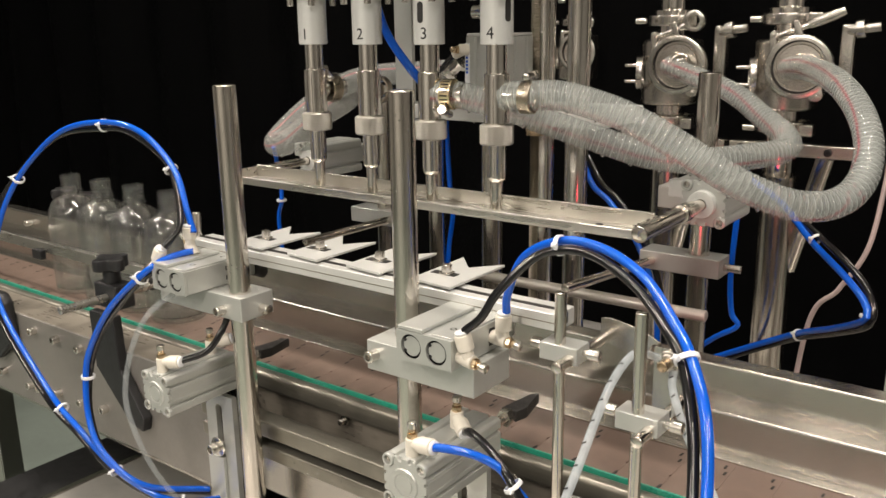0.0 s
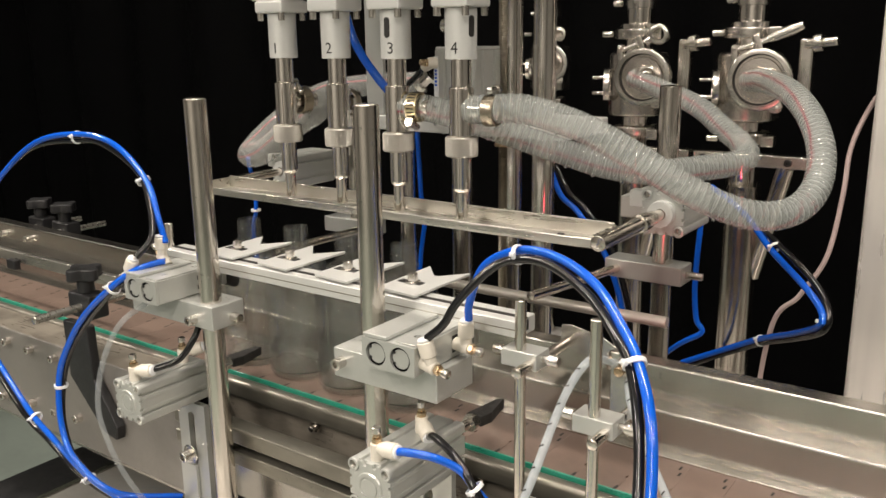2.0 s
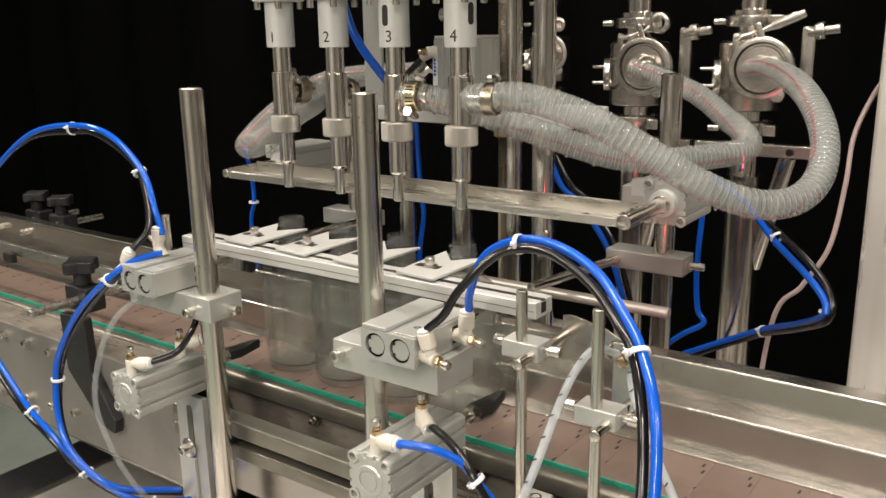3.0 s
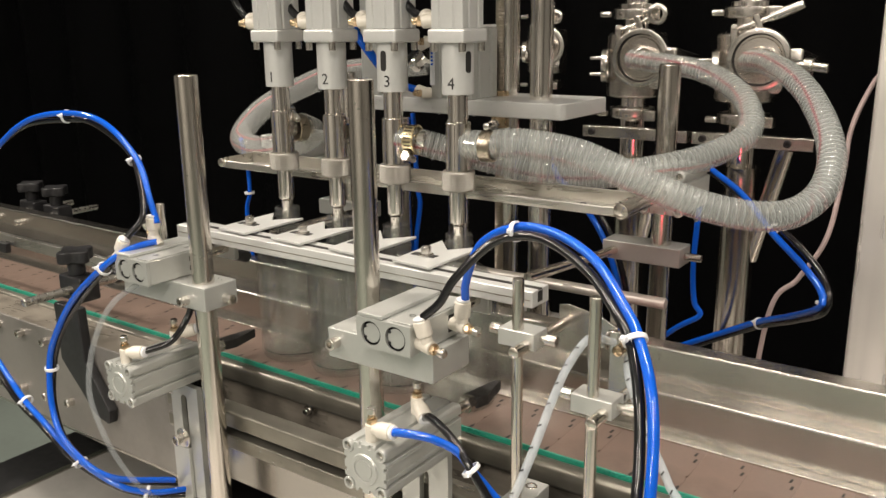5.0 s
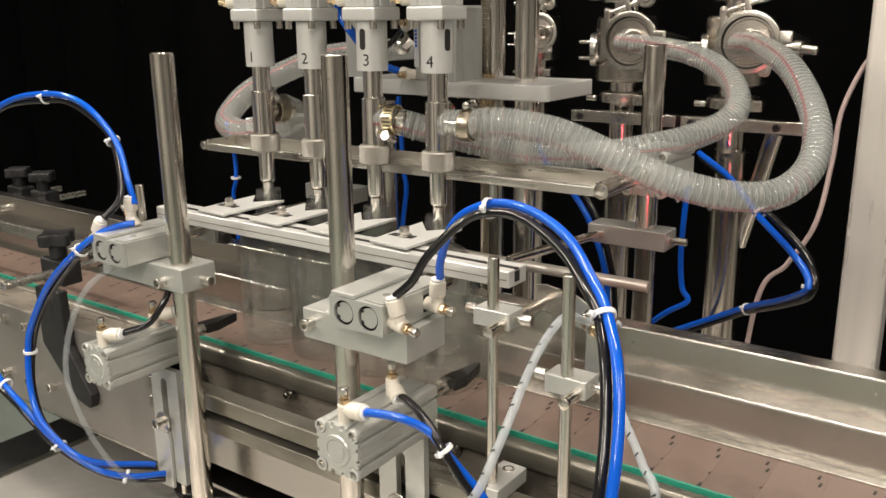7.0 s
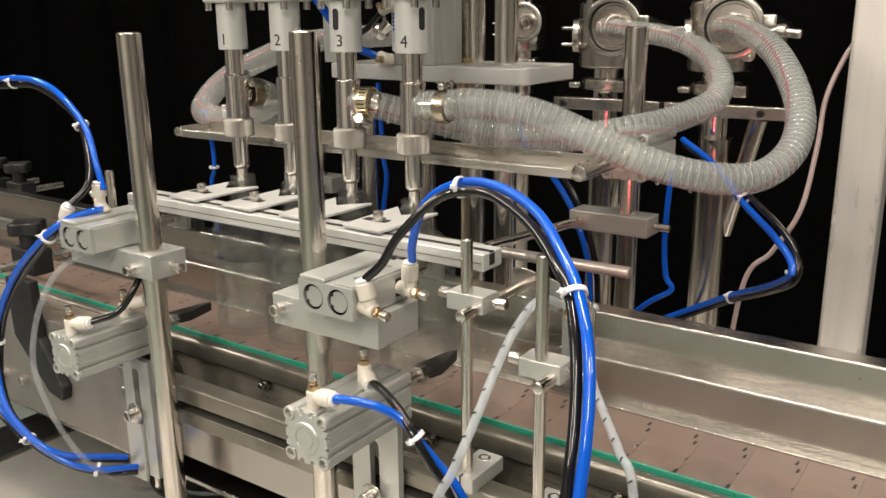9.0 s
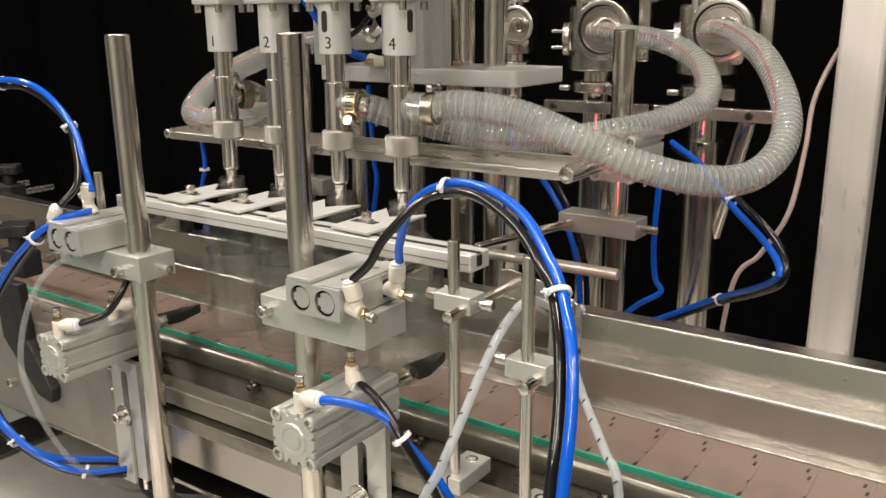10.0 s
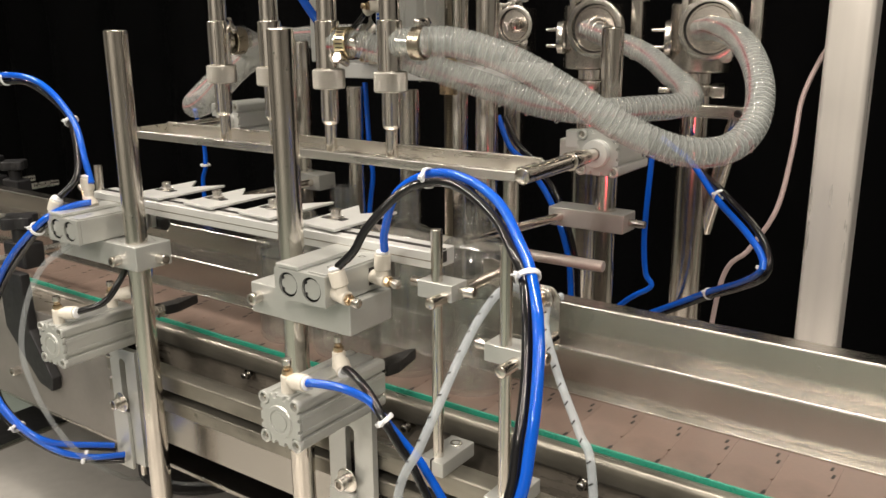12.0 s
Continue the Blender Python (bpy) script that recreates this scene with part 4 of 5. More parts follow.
        f = Vector((x - 0.0165, y - 0.008, 0.353))
        bm = rod(f, f + Vector((-0.012, -0.004, 0)), 0.0062, 0.001)
        rod(f + Vector((-0.006, -0.004, 0.001)), f + Vector((-0.014, 0.004, 0.004)), 0.0068, 0.001, bm=bm)
        part("air_fitting", bm, FITTING, nz)
        part("air_hose", sweep([f + Vector((-0.012, 0.002, 0.003)), f + Vector((-0.022, 0.008, 0.004)), f + Vector((-0.036, 0.012, 0.010)), f + Vector((-0.050, 0.014, 0.026)), f + Vector((-0.058, 0.014, 0.060))], 0.0040, 24, 10), BLACK_TUBE, nz, "thin black air tube")
        part("air_screw", rod(f + Vector((-0.016, -0.0054, 0)), f + Vector((-0.021, -0.007, 0)), 0.0034, bm=hexnut(f + Vector((-0.012, -0.004, 0)), f + Vector((-0.016, -0.0054, 0)), 0.0050)), BRASS, nz)
        # side port with its hose clamp
        d = Vector(PORT[i]).normalized()
        c = Vector((x, y, 0.2465))
        part("port", rod(c + d * 0.009, c + d * 0.034, 0.0085), POLISHED, nz)
        at = 0.030 if i == 3 else 0.020
        tube_in = c + d * at
        part("clamp_band", tube_ring(tube_in - d * 0.0055, tube_in + d * 0.0055, 0.0140, 0.0124), PLATED if i == 2 else BAND, nz, "gold plated hose clamp" if i == 2 else "steel hose clamp")
        s = Vector((0, 0, 1)) if i == 3 else Vector((0.1, -0.35, -1)).normalized() if i == 2 else Vector((0.3, -0.5, 0.6)).normalized()
        w = d.cross(s).normalized()
        scr = bmesh.new()
        rod(tube_in + s * 0.0175 - w * 0.008, tube_in + s * 0.0175 + w * 0.006, 0.0034, bm=scr)
        hexnut(tube_in + s * 0.0175 - w * 0.013, tube_in + s * 0.0175 - w * 0.008, 0.0048, bm=scr)
        part("clamp_screw", scr, CASTING, nz)
        if i == 2:
            for k in range(9):
                q = Vector((0, 0, 1)) * math.cos(0.3 + 0.26 * k) + d.cross(Vector((0, 0, 1))) * math.sin(0.3 + 0.26 * k)
                w = d.cross(q)
                m = Matrix(((d.x, w.x, q.x, 0), (d.y, w.y, q.y, 0), (d.z, w.z, q.z, 0), (0, 0, 0, 1)))
                # Black bar on the uncut band, painting one slot's shade.
                part("band_slot_shade", box(-0.0036, 0.0036, -0.0006, 0.0006, 0.0138, 0.0142, 0, Matrix.Translation(tube_in) @ m), DARK, nz, smooth=False)
    return h


HEAD = filling_head()


def lift_unit():
    """The fixed plate behind the nozzles with the lift cylinder standing on it."""
    u = thing("lift_unit", "wet satin aluminium plate carrying a compact lift cylinder", "machine plate")
    o = [(-0.66, 0.800), (-0.408, 0.800), (-0.4035, 0.8012), (-0.4012, 0.8035), (-0.40, 0.808), (-0.40, 0.905), (-0.66, 0.905)]
    part("plate", prism(o, 0.2515, 0.2685, 0.0012), ALU_WHITE, u)
    part("lift_cylinder", profile_bar(-0.540, 0.8275, 0.0275, 0.2687, 0.345), ALU, u)
    part("end_cover", box(-0.5665, -0.5135, 0.801, 0.854, 0.3452, 0.3485, 0.001), ALU_WHITE, u)
    lab = part("label", box(-0.5672, -0.5612, 0.7985, 0.7995, 0.283, 0.338, 0.0002), TIE, u, "white sticker with blue print")
    for k in range(5):
        part("print_bar", box(-0.5655, -0.5630, 0.7978, 0.7984, 0.305 + 0.004 * k, 0.3075 + 0.004 * k, 0), BLUE, lab, smooth=False)
    for p, q in (((-0.5675, 0.797, 0.331), 1), ((-0.570, 0.795, 0.2745), 0)):
        p = Vector(p)
        fb = rod(p + Vector((0.004, 0.004, 0)), p + Vector((-0.004, -0.004, 0)), 0.0062, 0.001)
        rod(p, p + Vector((-0.014, 0.002, -0.005 if q else 0.003)), 0.0060, 0.001, bm=fb)
        f = part("regulator", fb, FITTING, u, "cream plastic flow regulator")
        s = hexnut(p + Vector((-0.004, -0.004, 0)), p + Vector((-0.006, -0.008, 0)), 0.0046)
        rod(p + Vector((-0.006, -0.008, 0)), p + Vector((-0.008, -0.013, 0.0005)), 0.0034, bm=s)
        part("regulator_screw", s, BRASS, f)
    part("blue_tube", sweep([(-0.583, 0.797, 0.2775), (-0.588, 0.792, 0.279), (-0.594, 0.783, 0.283), (-0.6005, 0.770, 0.2895)], 0.0042, 20, 12), BLUE, u, "blue air tube")
    part("black_tube", sweep([(-0.580, 0.799, 0.3265), (-0.592, 0.802, 0.318), (-0.610, 0.806, 0.306), (-0.632, 0.810, 0.298)], 0.0034, 24, 12), BLACK_TUBE, u, "black air tube")
    part("pipe_elbow", lathe([(.0, 0), (.009, 0), (.010, .002), (.010, .008), (.0075, .010), (.0075, .022), (.0115, .024), (.0115, .030), (0, .030)], (-0.640, 0.865, 0.300), (-0.612, 0.862, 0.318), 28), POLISHED, u, "polished pipe fitting")
    part("pipe_fitting", lathe([(.0, 0), (.008, 0), (.008, .010), (.011, .012), (.011, .020), (0, .020)], (-0.598, 0.862, 0.372), (-0.575, 0.862, 0.372), 28), POLISHED, u, "polished pipe fitting")
    part("back_plate", box(-0.672, -0.646, 0.803, 0.809, 0.2687, 0.52, 0.001), ALU, u)
    return u


LIFT_UNIT = lift_unit()


def column(name, x, y, z0, z1, r, label, material=None):
    o = part(name, rod((x, y, z0), (x, y, z1), r, 0.001, 36), material or STEEL)
    return tagged(o, label, "column", "machine columns")


column("guide_shaft", -0.450, 0.845, -0.250, 0.75, 0.0125, "polished steel guide shaft of the lifting head", POLISHED)
column("guide_shaft", -0.508, 0.875, -0.250, 0.75, 0.0110, "polished steel guide shaft of the lifting head", POLISHED)
column("machine_column", -0.585, 0.880, -0.250, 0.235, 0.0135, "round stainless machine column")
column("machine_column", -0.668, 0.875, -0.250, 0.235, 0.0110, "round stainless machine column")


def threaded_rod(x, y):
    prof = []
    z = -0.25
    while z < 0.52:
        prof += [(0.0064, z), (0.0074, z + 0.0009)]
        z += 0.0018
    t = thing("lead_screw", "threaded steel lead screw with a brass nut", "lead screw")
    part("screw", lathe([(0, -0.25)] + prof + [(0, z)], (x, y, 0), (x, y, 1), 14), SCREW_STEEL, t)
    part("brass_nut", rod((x, y, 0.232), (x, y, 0.274), 0.0125), BRASS, t)
    return t


threaded_rod(-0.5155, 0.868)


# ---- rotary valves behind ----
def valve(x, y, arm=True, lever=False):
    v = thing("product_valve", "stainless rotary product valve with a clamped hose flange", "valve", "product valves")
    part("body", lathe([(0, .250), (.036, .250), (.039, .2535), (.039, .331), (.036, .3345), (0, .3345)], (x - .005, y + .050, 0), (x - .005, y + .050, 1), 44), SATIN, v)
    part("neck", lathe([(.019, .334), (.019, .352), (.026, .354), (.026, .358), (.026, .372), (.018, .374), (.018, .52), (0, .52)], (x - .005, y + .050, 0), (x - .005, y + .050, 1), 36), POLISHED, v)
    part("lower_neck", lathe([(.020, .165), (.020, .222), (.027, .224), (.027, .232), (.020, .234), (.020, .251)], (x - .005, y + .050, 0), (x - .005, y + .050, 1), 36), POLISHED, v)
    for z0, z1 in ((.352, .366), (.222, .236)):
        cl = part("clamp", tube_ring((x - .005, y + .050, z0), (x - .005, y + .050, z1), .033, .0265, .0015, 40), CASTING, v)
        part("clamp_bolt", rod((x - .042, y + .012, (z0 + z1) / 2), (x - .028, y + .012, (z0 + z1) / 2), .004), CASTING, cl)
        part("clamp_hinge", box(x + .026, x + .042, y + .006, y + .022, z0, z1, .002), CASTING, cl)
    part("pipe_clamp", tube_ring((x - .005, y + .050, .392), (x - .005, y + .050, .403), .0205, .0183, .0006, 32), CASTING, v)
    part("pipe_clamp_screw", rod((x - .024, y + .004, .398), (x - .012, y + .004, .398), .0042, .001, 16), CASTING, v)
    ca = Vector((x + 0.022, y, 0.304))
    d = Vector((0.10, -1, 0.0)).normalized()
    part("flange", lathe([(.0, .004), (.0145, .004), (.0155, .0022), (.0255, .0018), (.0265, -.001), (.0290, -.001), (.0290, -.02), (0, -.02)], ca, ca + d, 44), SATIN, v)
    ring = part("flange_clamp", tube_ring(ca - d * .007, ca + d * .007, .0375, .0308, .0014, 44), CASTING, v)
    part("gasket", tube_ring(ca - d * .006, ca - d * .002, .0309, .0288, .0003, 44), RUBBER, v, "black gasket")
    u = d.cross(Vector((0, 0, 1))).normalized()
    mf = Matrix.Identity(4)
    for row in range(3):
        mf[row][0], mf[row][1], mf[row][2], mf[row][3] = -0.9 * u[row], (0, 0, 0.9)[row], d[row], ca[row]

    def at(a, b, h):
        return mf @ Vector((a, b, h))
    for o in ([(-.037, .016), (-.029, .022), (-.0295, .043), (-.032, .046), (-.036, .046), (-.0385, .043)], [(-.003, .034), (.006, .033), (-.003, .058), (-.008, .059), (-.0115, .057)]):
        part("clamp_ear", prism(o, -.006, .0065, .001, mf), CASTING, ring)
    part("clamp_bolt", rod(at(-.036, .037, .001), at(.010, .053, .001), .0032), CASTING, ring)
    part("rivet", rod(at(-.034, .041, .0063), at(-.034, .041, .0085), .0026, .0005, 16), CASTING, ring)
    if lever:
        part("wing_lever", lathe([(0, 0), (.0045, .001), (.0060, .010), (.0062, .030), (.0045, .042), (0, .0425)], at(.008, .0525, .001), at(.045, .068, .004), 20), CASTING, ring)
    else:
        part("wing_nut", tube_ring(at(.022, .0605, -.005), at(.022, .0605, .007), .0135, .0075, .002, 28), CASTING, ring)
        part("wing_stem", lathe([(0, 0), (.0045, 0), (.0060, .008), (.0065, .012), (0, .012)], at(.004, .051, .001), at(.022, .0585, .001), 20), CASTING, ring)
    part("clamp_foot", prism([(.012, -.036), (.030, -.027), (.033, -.034), (.031, -.041), (.026, -.044), (.018, -.043)], -.006, .0065, .001, mf), CASTING, ring)
    part("rivet", rod(at(.026, -.038, .0063), at(.026, -.038, .0088), .0030, .0005, 16), CASTING, ring)
    sp = ca + d * .012
    e2 = Vector((0.55, -0.83, 0.03)).normalized()
    part("spout", rod(ca + d * .002, ca + e2 * .026, .0085), POLISHED, v)
    part("spout_clamp", tube_ring(ca + e2 * .012, ca + e2 * .021, .0142, .0126), CASTING, v)
    part("spout_clamp_screw", rod(ca + d * .016 + Vector((-.014, 0, .006)), ca + d * .016 + Vector((-.008, 0, -.012)), .0032), CASTING, v)
    # side ferrule with its pins
    e = Vector((x - .033, y + .02, .292))
    part("side_port", tube_ring(e, e + Vector((-.008, -.003, 0)), .022, .016, .001, 32), CASTING, v)
    for z in (.302, .281):
        part("pin", rod(e + Vector((0, -.006, z - .292)), e + Vector((-.022, -.010, z - .292)), .0022, segs=10), CASTING, v)
    # stand pipe below
    part("stand_pipe", rod((x + 0.004, y + .03, -0.250), (x + 0.004, y + .03, .170), .0215), STEEL, v)
    # actuator arm beside the flange, on its pivot
    if not arm:
        return None
    a = part("arm", box(-.008, .008, -.008, .008, -.040, .048, .003), CASTING, v)
    a.location = (x + .068, y + .028, .304)
    part("arm_pin", rod((.0, -.010, .041), (.036, -.014, .045), .0055), CASTING, a)
    part("arm_boss", rod((.010, -.012, .042), (.020, -.013, .0435), .0105), CASTING, a)
    part("arm_screw", socket_screw((0, -.0078, -.030), (0, -.014, -.030), .005), CASTING, a)
    part("arm_link", rod((x + .030, y + .028, .290), (x + .060, y + .028, .290), .005), CASTING, v)
    return a, Vector((x + .068, y + .028, .304))


ARMS = [valve(-0.305, 1.075, True, True), valve(-0.456, 1.080)]
valve(-0.823, 1.50, False)
for vx in (-0.305, -0.456):
    b = thing("support_bar", "flat steel bar with socket screws behind the valves", "bar", "support bars")
    part("bar", box(vx - 0.050, vx + 0.095, 1.062, 1.078, 0.200, 0.215, 0.0012), CASTING, b)
    part("screw", socket_screw((vx - 0.036, 1.063, 0.2075), (vx - 0.036, 1.0585, 0.2075), 0.0045), DARK, b)
    part("screw", socket_screw((vx + 0.066, 1.063, 0.2075), (vx + 0.066, 1.0585, 0.2075), 0.0045), DARK, b)
    part("brace", rod((vx + 0.06, 1.085, 0.20), (vx + 0.02, 1.11, 0.05), 0.011), STEEL, b)

up = thing("upright_column", "broad bright steel upright behind the conveyor", "column")
part("face", box(-0.152, -0.104, 1.06, 1.10, -0.250, 1.2, 0.006), UPRIGHT, up)
part("back", box(-0.150, -0.106, 1.1005, 1.108, -0.250, 1.2, 0.002), DARK, up)


# ---- left guide clamps ----
def guide_clamp(x, y, z, s, label):
    g = thing("guide_clamp", label, "rail clamp", "guide rail clamps")
    kn = []
    for k in range(40):
        a = 2 * math.pi * k / 40
        r = 0.0185 + 0.0042 * math.cos(4 * a)
        kn.append((r * math.cos(a), r * math.sin(a)))
    part("knob", prism(kn, z + 0.016, z + 0.030, 0.0015, Matrix.Translation((x, y, 0))), BLACK, g, "black lobed knob")
    part("knob_neck", rod((x, y, z), (x, y, z + 0.017), 0.010), BLACK, g)
    part("holder", box(x - 0.022, x + 0.022, y - 0.012, y + 0.014, z - 0.03, z, 0.003), BLACK, g)
    if s > 0:
        o = [(x - 0.014, z - 0.0302), (x + 0.034, z - 0.0302), (x + 0.037, z - 0.095), (x + 0.074, z - 0.146), (x + 0.070, z - 0.163), (x + 0.046, z - 0.158), (x - 0.012, z - 0.100)]
        part("arm", prism([(p, -q) for p, q in o], 0, 0.012, 0.0015, Matrix.Translation((0, 0.5135, 0)) @ Matrix.Rotation(radians(-90), 4, "X")), BLACK, g)
    else:
        part("arm", box(x - 0.020, x + 0.020, y - 0.014, y + 0.004, z - 0.125, z - 0.0302, 0.003), BLACK, g)
    part("rod", rod((x + 0.003, y - s * 0.070, z - 0.016), (x + 0.003, y + s * 0.075, z - 0.016), 0.0048), TRAY_STEEL, g)
    return g


guide_clamp(-0.893, 0.540, 0.072, 1, "black plastic guide clamp with a knob and steel rod")
guide_clamp(-1.330, 0.540, 0.072, 1, "black plastic guide clamp with a knob and steel rod")
rb = thing("plate_bracket", "rounded black plastic bracket on the conveyor side plate", "bracket")
part("block", prism([(p, -q) for p, q in ((-1.195, 0.022), (-1.120, 0.024), (-1.108, 0.012), (-1.104, -0.036), (-1.118, -0.050), (-1.150, -0.075), (-1.195, -0.070))], 0, 0.014, 0.003, Matrix.Translation((0, 0.5118, 0)) @ Matrix.Rotation(radians(-90), 4, "X")), BLACK, rb)
part("cap_screw", socket_screw((-1.128, 0.5120, -0.010), (-1.128, 0.503, -0.010), 0.0056), CASTING, rb)
guide_clamp(-1.372, 0.76, 0.070, -1, "black plastic guide clamp with a knob behind the rail")
guide_clamp(-1.30, 0.76, 0.070, -1, "black plastic guide clamp with a knob behind the rail")


# machine table below
tb = thing("machine_table", "flat stainless machine table with a black edge panel", "table")
part("top", box(-1.05, 0.6, 0.05, 1.35, -0.262, -0.250, 0.002), TABLE_STEEL, tb)
part("black_panel", box(-1.150, -1.061, 0.05, 1.35, -0.262, -0.2505, 0.002), BLACK, tb, "glossy black edge panel with drops")
part("trim", box(-1.0605, -1.0505, 0.05, 1.35, -0.262, -0.2485, 0.0008), SHEET, tb)
part("rear_shelf", box(-0.92, -0.70, 1.3502, 1.556, -0.262, -0.2502, 0.002), TABLE_STEEL, tb)
for x, y in ((-1.0, 0.12), (0.55, 0.12), (-1.0, 1.3), (0.55, 1.3)):
    part("leg", box(x - .025, x + .025, y - .025, y + .025, -0.9, -0.2625, 0.003), SHEET, tb)

# Dark round shape below the conveyor, drawn as a thin black disc.
pad = part("black_disc", lathe([(0, 0), (0.090, 0), (0.092, 0.0015), (0.092, 0.005), (0.089, 0.0065), (0.070, 0.0068), (0, 0.006)], (-0.790, 0.700, -0.2498), (-0.790, 0.700, 1), 64), RUBBER)
tagged(pad, "thin round black disc on the steel table", "rubber pad")

# ---- air tubes ----
R6 = 0.0031
LB = [(-0.677, 0.500, 0.168), (-0.692, 0.505, 0.189), (-0.720, 0.515, 0.224), (-0.776, 0.520, 0.256), (-0.840, 0.520, 0.263), (-0.917, 0.515, 0.250), (-0.982, 0.505, 0.209), (-1.018, 0.490, 0.161), (-1.028, 0.475, 0.107), (-0.995, 0.455, 0.048), (-0.876, 0.440, -0.028), (-0.806, 0.432, -0.051), (-0.755, 0.435, -0.079), (-0.714, 0.450, -0.102), (-0.691, 0.472, -0.113), (-0.678, 0.503, -0.120)]
tube("air_tube", LB, R6, BLUE, "blue air tube in a wide loop", n=140)
LK = [(-0.686, 0.471, 0.158), (-0.684, 0.490, 0.176), (-0.712, 0.510, 0.208), (-0.742, 0.520, 0.232), (-0.803, 0.525, 0.254), (-0.849, 0.525, 0.255), (-0.934, 0.520, 0.243), (-1.007, 0.510, 0.199), (-1.043, 0.495, 0.157), (-1.049, 0.480, 0.103), (-1.018, 0.460, 0.038), (-0.897, 0.445, -0.040), (-0.825, 0.437, -0.060), (-0.770, 0.440, -0.088), (-0.725, 0.455, -0.110), (-0.697, 0.477, -0.121), (-0.679, 0.503, -0.127)]
tube("air_tube", LK, R6, BLACK_TUBE, "black air tube in a wide loop", n=140)
tube("air_tube", [(-0.676, 0.497, 0.150), (-0.682, 0.490, 0.149), (-0.686, 0.470, 0.146), (-0.702, 0.455, 0.132), (-0.754, 0.450, 0.091), (-0.788, 0.445, 0.046), (-0.797, 0.440, 0.015), (-0.790, 0.433, -0.030), (-0.765, 0.430, -0.062), (-0.722, 0.445, -0.092), (-0.690, 0.500, -0.112)], R6, BLUE, "blue air tube bound to a black one")
tube("air_tube", [(-0.693, 0.465, 0.136), (-0.716, 0.460, 0.121), (-0.765, 0.455, 0.076), (-0.792, 0.450, 0.038), (-0.802, 0.445, -0.001), (-0.794, 0.438, -0.036), (-0.772, 0.436, -0.068), (-0.728, 0.450, -0.098), (-0.692, 0.503, -0.118)], R6, BLACK_TUBE, "black air tube bound to a blue one")
CB = [(-0.3245, 0.507, 0.153), (-0.321, 0.503, 0.168), (-0.304, 0.497, 0.200), (-0.273, 0.493, 0.217), (-0.236, 0.480, 0.220), (-0.198, 0.460, 0.212), (-0.168, 0.435, 0.196), (-0.154, 0.422, 0.186), (-0.137, 0.400, 0.169), (-0.128, 0.385, 0.146), (-0.123, 0.370, 0.116), (-0.125, 0.360, 0.083), (-0.15, 0.35, 0.02), (-0.20, 0.35, -0.08)]
tube("air_tube", CB, R6, BLUE, "blue air tube arching over the cylinder", n=120)
CK = [(-0.331, 0.463, 0.150), (-0.317, 0.464, 0.163), (-0.307, 0.468, 0.181), (-0.287, 0.480, 0.205), (-0.268, 0.485, 0.213), (-0.237, 0.475, 0.215), (-0.199, 0.455, 0.205), (-0.169, 0.430, 0.191), (-0.157, 0.420, 0.181), (-0.143, 0.400, 0.161), (-0.135, 0.385, 0.137), (-0.130, 0.370, 0.114), (-0.131, 0.360, 0.081), (-0.155, 0.35, 0.02), (-0.205, 0.35, -0.08)]
tube("air_tube", CK, R6, BLACK_TUBE, "black air tube arching over the cylinder", n=120)
tube("air_tube", [(-0.337, 0.432, 0.0715), (-0.328, 0.432, 0.0738), (-0.309, 0.440, 0.0715), (-0.2935, 0.449, 0.0625), (-0.2835, 0.4525, 0.0500), (-0.268, 0.458, 0.0310), (-0.256, 0.462, 0.0155), (-0.232, 0.466, -0.030), (-0.22, 0.466, -0.12)], R6, BLUE, "blue air tube from the gate cylinder")
tube("air_tube", [(-0.341, 0.476, 0.0645), (-0.329, 0.467, 0.0710), (-0.3105, 0.459, 0.0695), (-0.2935, 0.452, 0.0635), (-0.2800, 0.4470, 0.0530), (-0.2680, 0.4495, 0.0345), (-0.259, 0.454, 0.0170), (-0.240, 0.458, -0.030), (-0.228, 0.458, -0.12)], R6, BLACK_TUBE, "black air tube from the gate cylinder")
tube("air_tube", [(-0.655, 0.455, 0.055), (-0.640, 0.475, 0.062), (-0.632, 0.488, 0.080), (-0.635, 0.500, 0.093)], R6, BLACK_TUBE, "short black air tube under a clamp block")
tube("air_tube", [(-0.660, 0.518, 0.057), (-0.648, 0.528, 0.064), (-0.640, 0.528, 0.085), (-0.642, 0.52, 0.093)], R6, BLUE, "short blue air tube under a clamp block")
tube("clear_tube", [(-0.682, 0.475, 0.112), (-0.691, 0.450, 0.096), (-0.702, 0.435, 0.061), (-0.704, 0.425, 0.018), (-0.694, 0.425, -0.0171), (-0.6876, 0.435, -0.0559), (-0.6777, 0.450, -0.091), (-0.701, 0.4935, -0.1393), (-0.755, 0.555, -0.198), (-0.8026, 0.6124, -0.2415), (-0.7509, 0.6299, -0.2400), (-0.7109, 0.664, -0.2400), (-0.6986, 0.6923, -0.2400), (-0.695, 0.74, -0.2400)], 0.0027, CLEAR_TUBE, "clear plastic tube hanging in a curve")


def marked_tube(pts, label):
    t = thing("marked_tube", label, "tube", "marked clear tubes")
    part("wall", sweep(pts, 0.0031, 60, 14), MARKED_TUBE, t)
    fr = frames_along(spline(pts, 60))
    for k in range(2, 60, 3):
        m = fr[k] @ Matrix.Rotation(radians(262 + 0.8 * k), 4, "Z")
        part("mark", box(0.0028, 0.0034, -0.0017, 0.0017, -0.0005, 0.0005, 0, m @ Matrix.Rotation(radians(25), 4, "X")), INK, t, smooth=False)
    return t


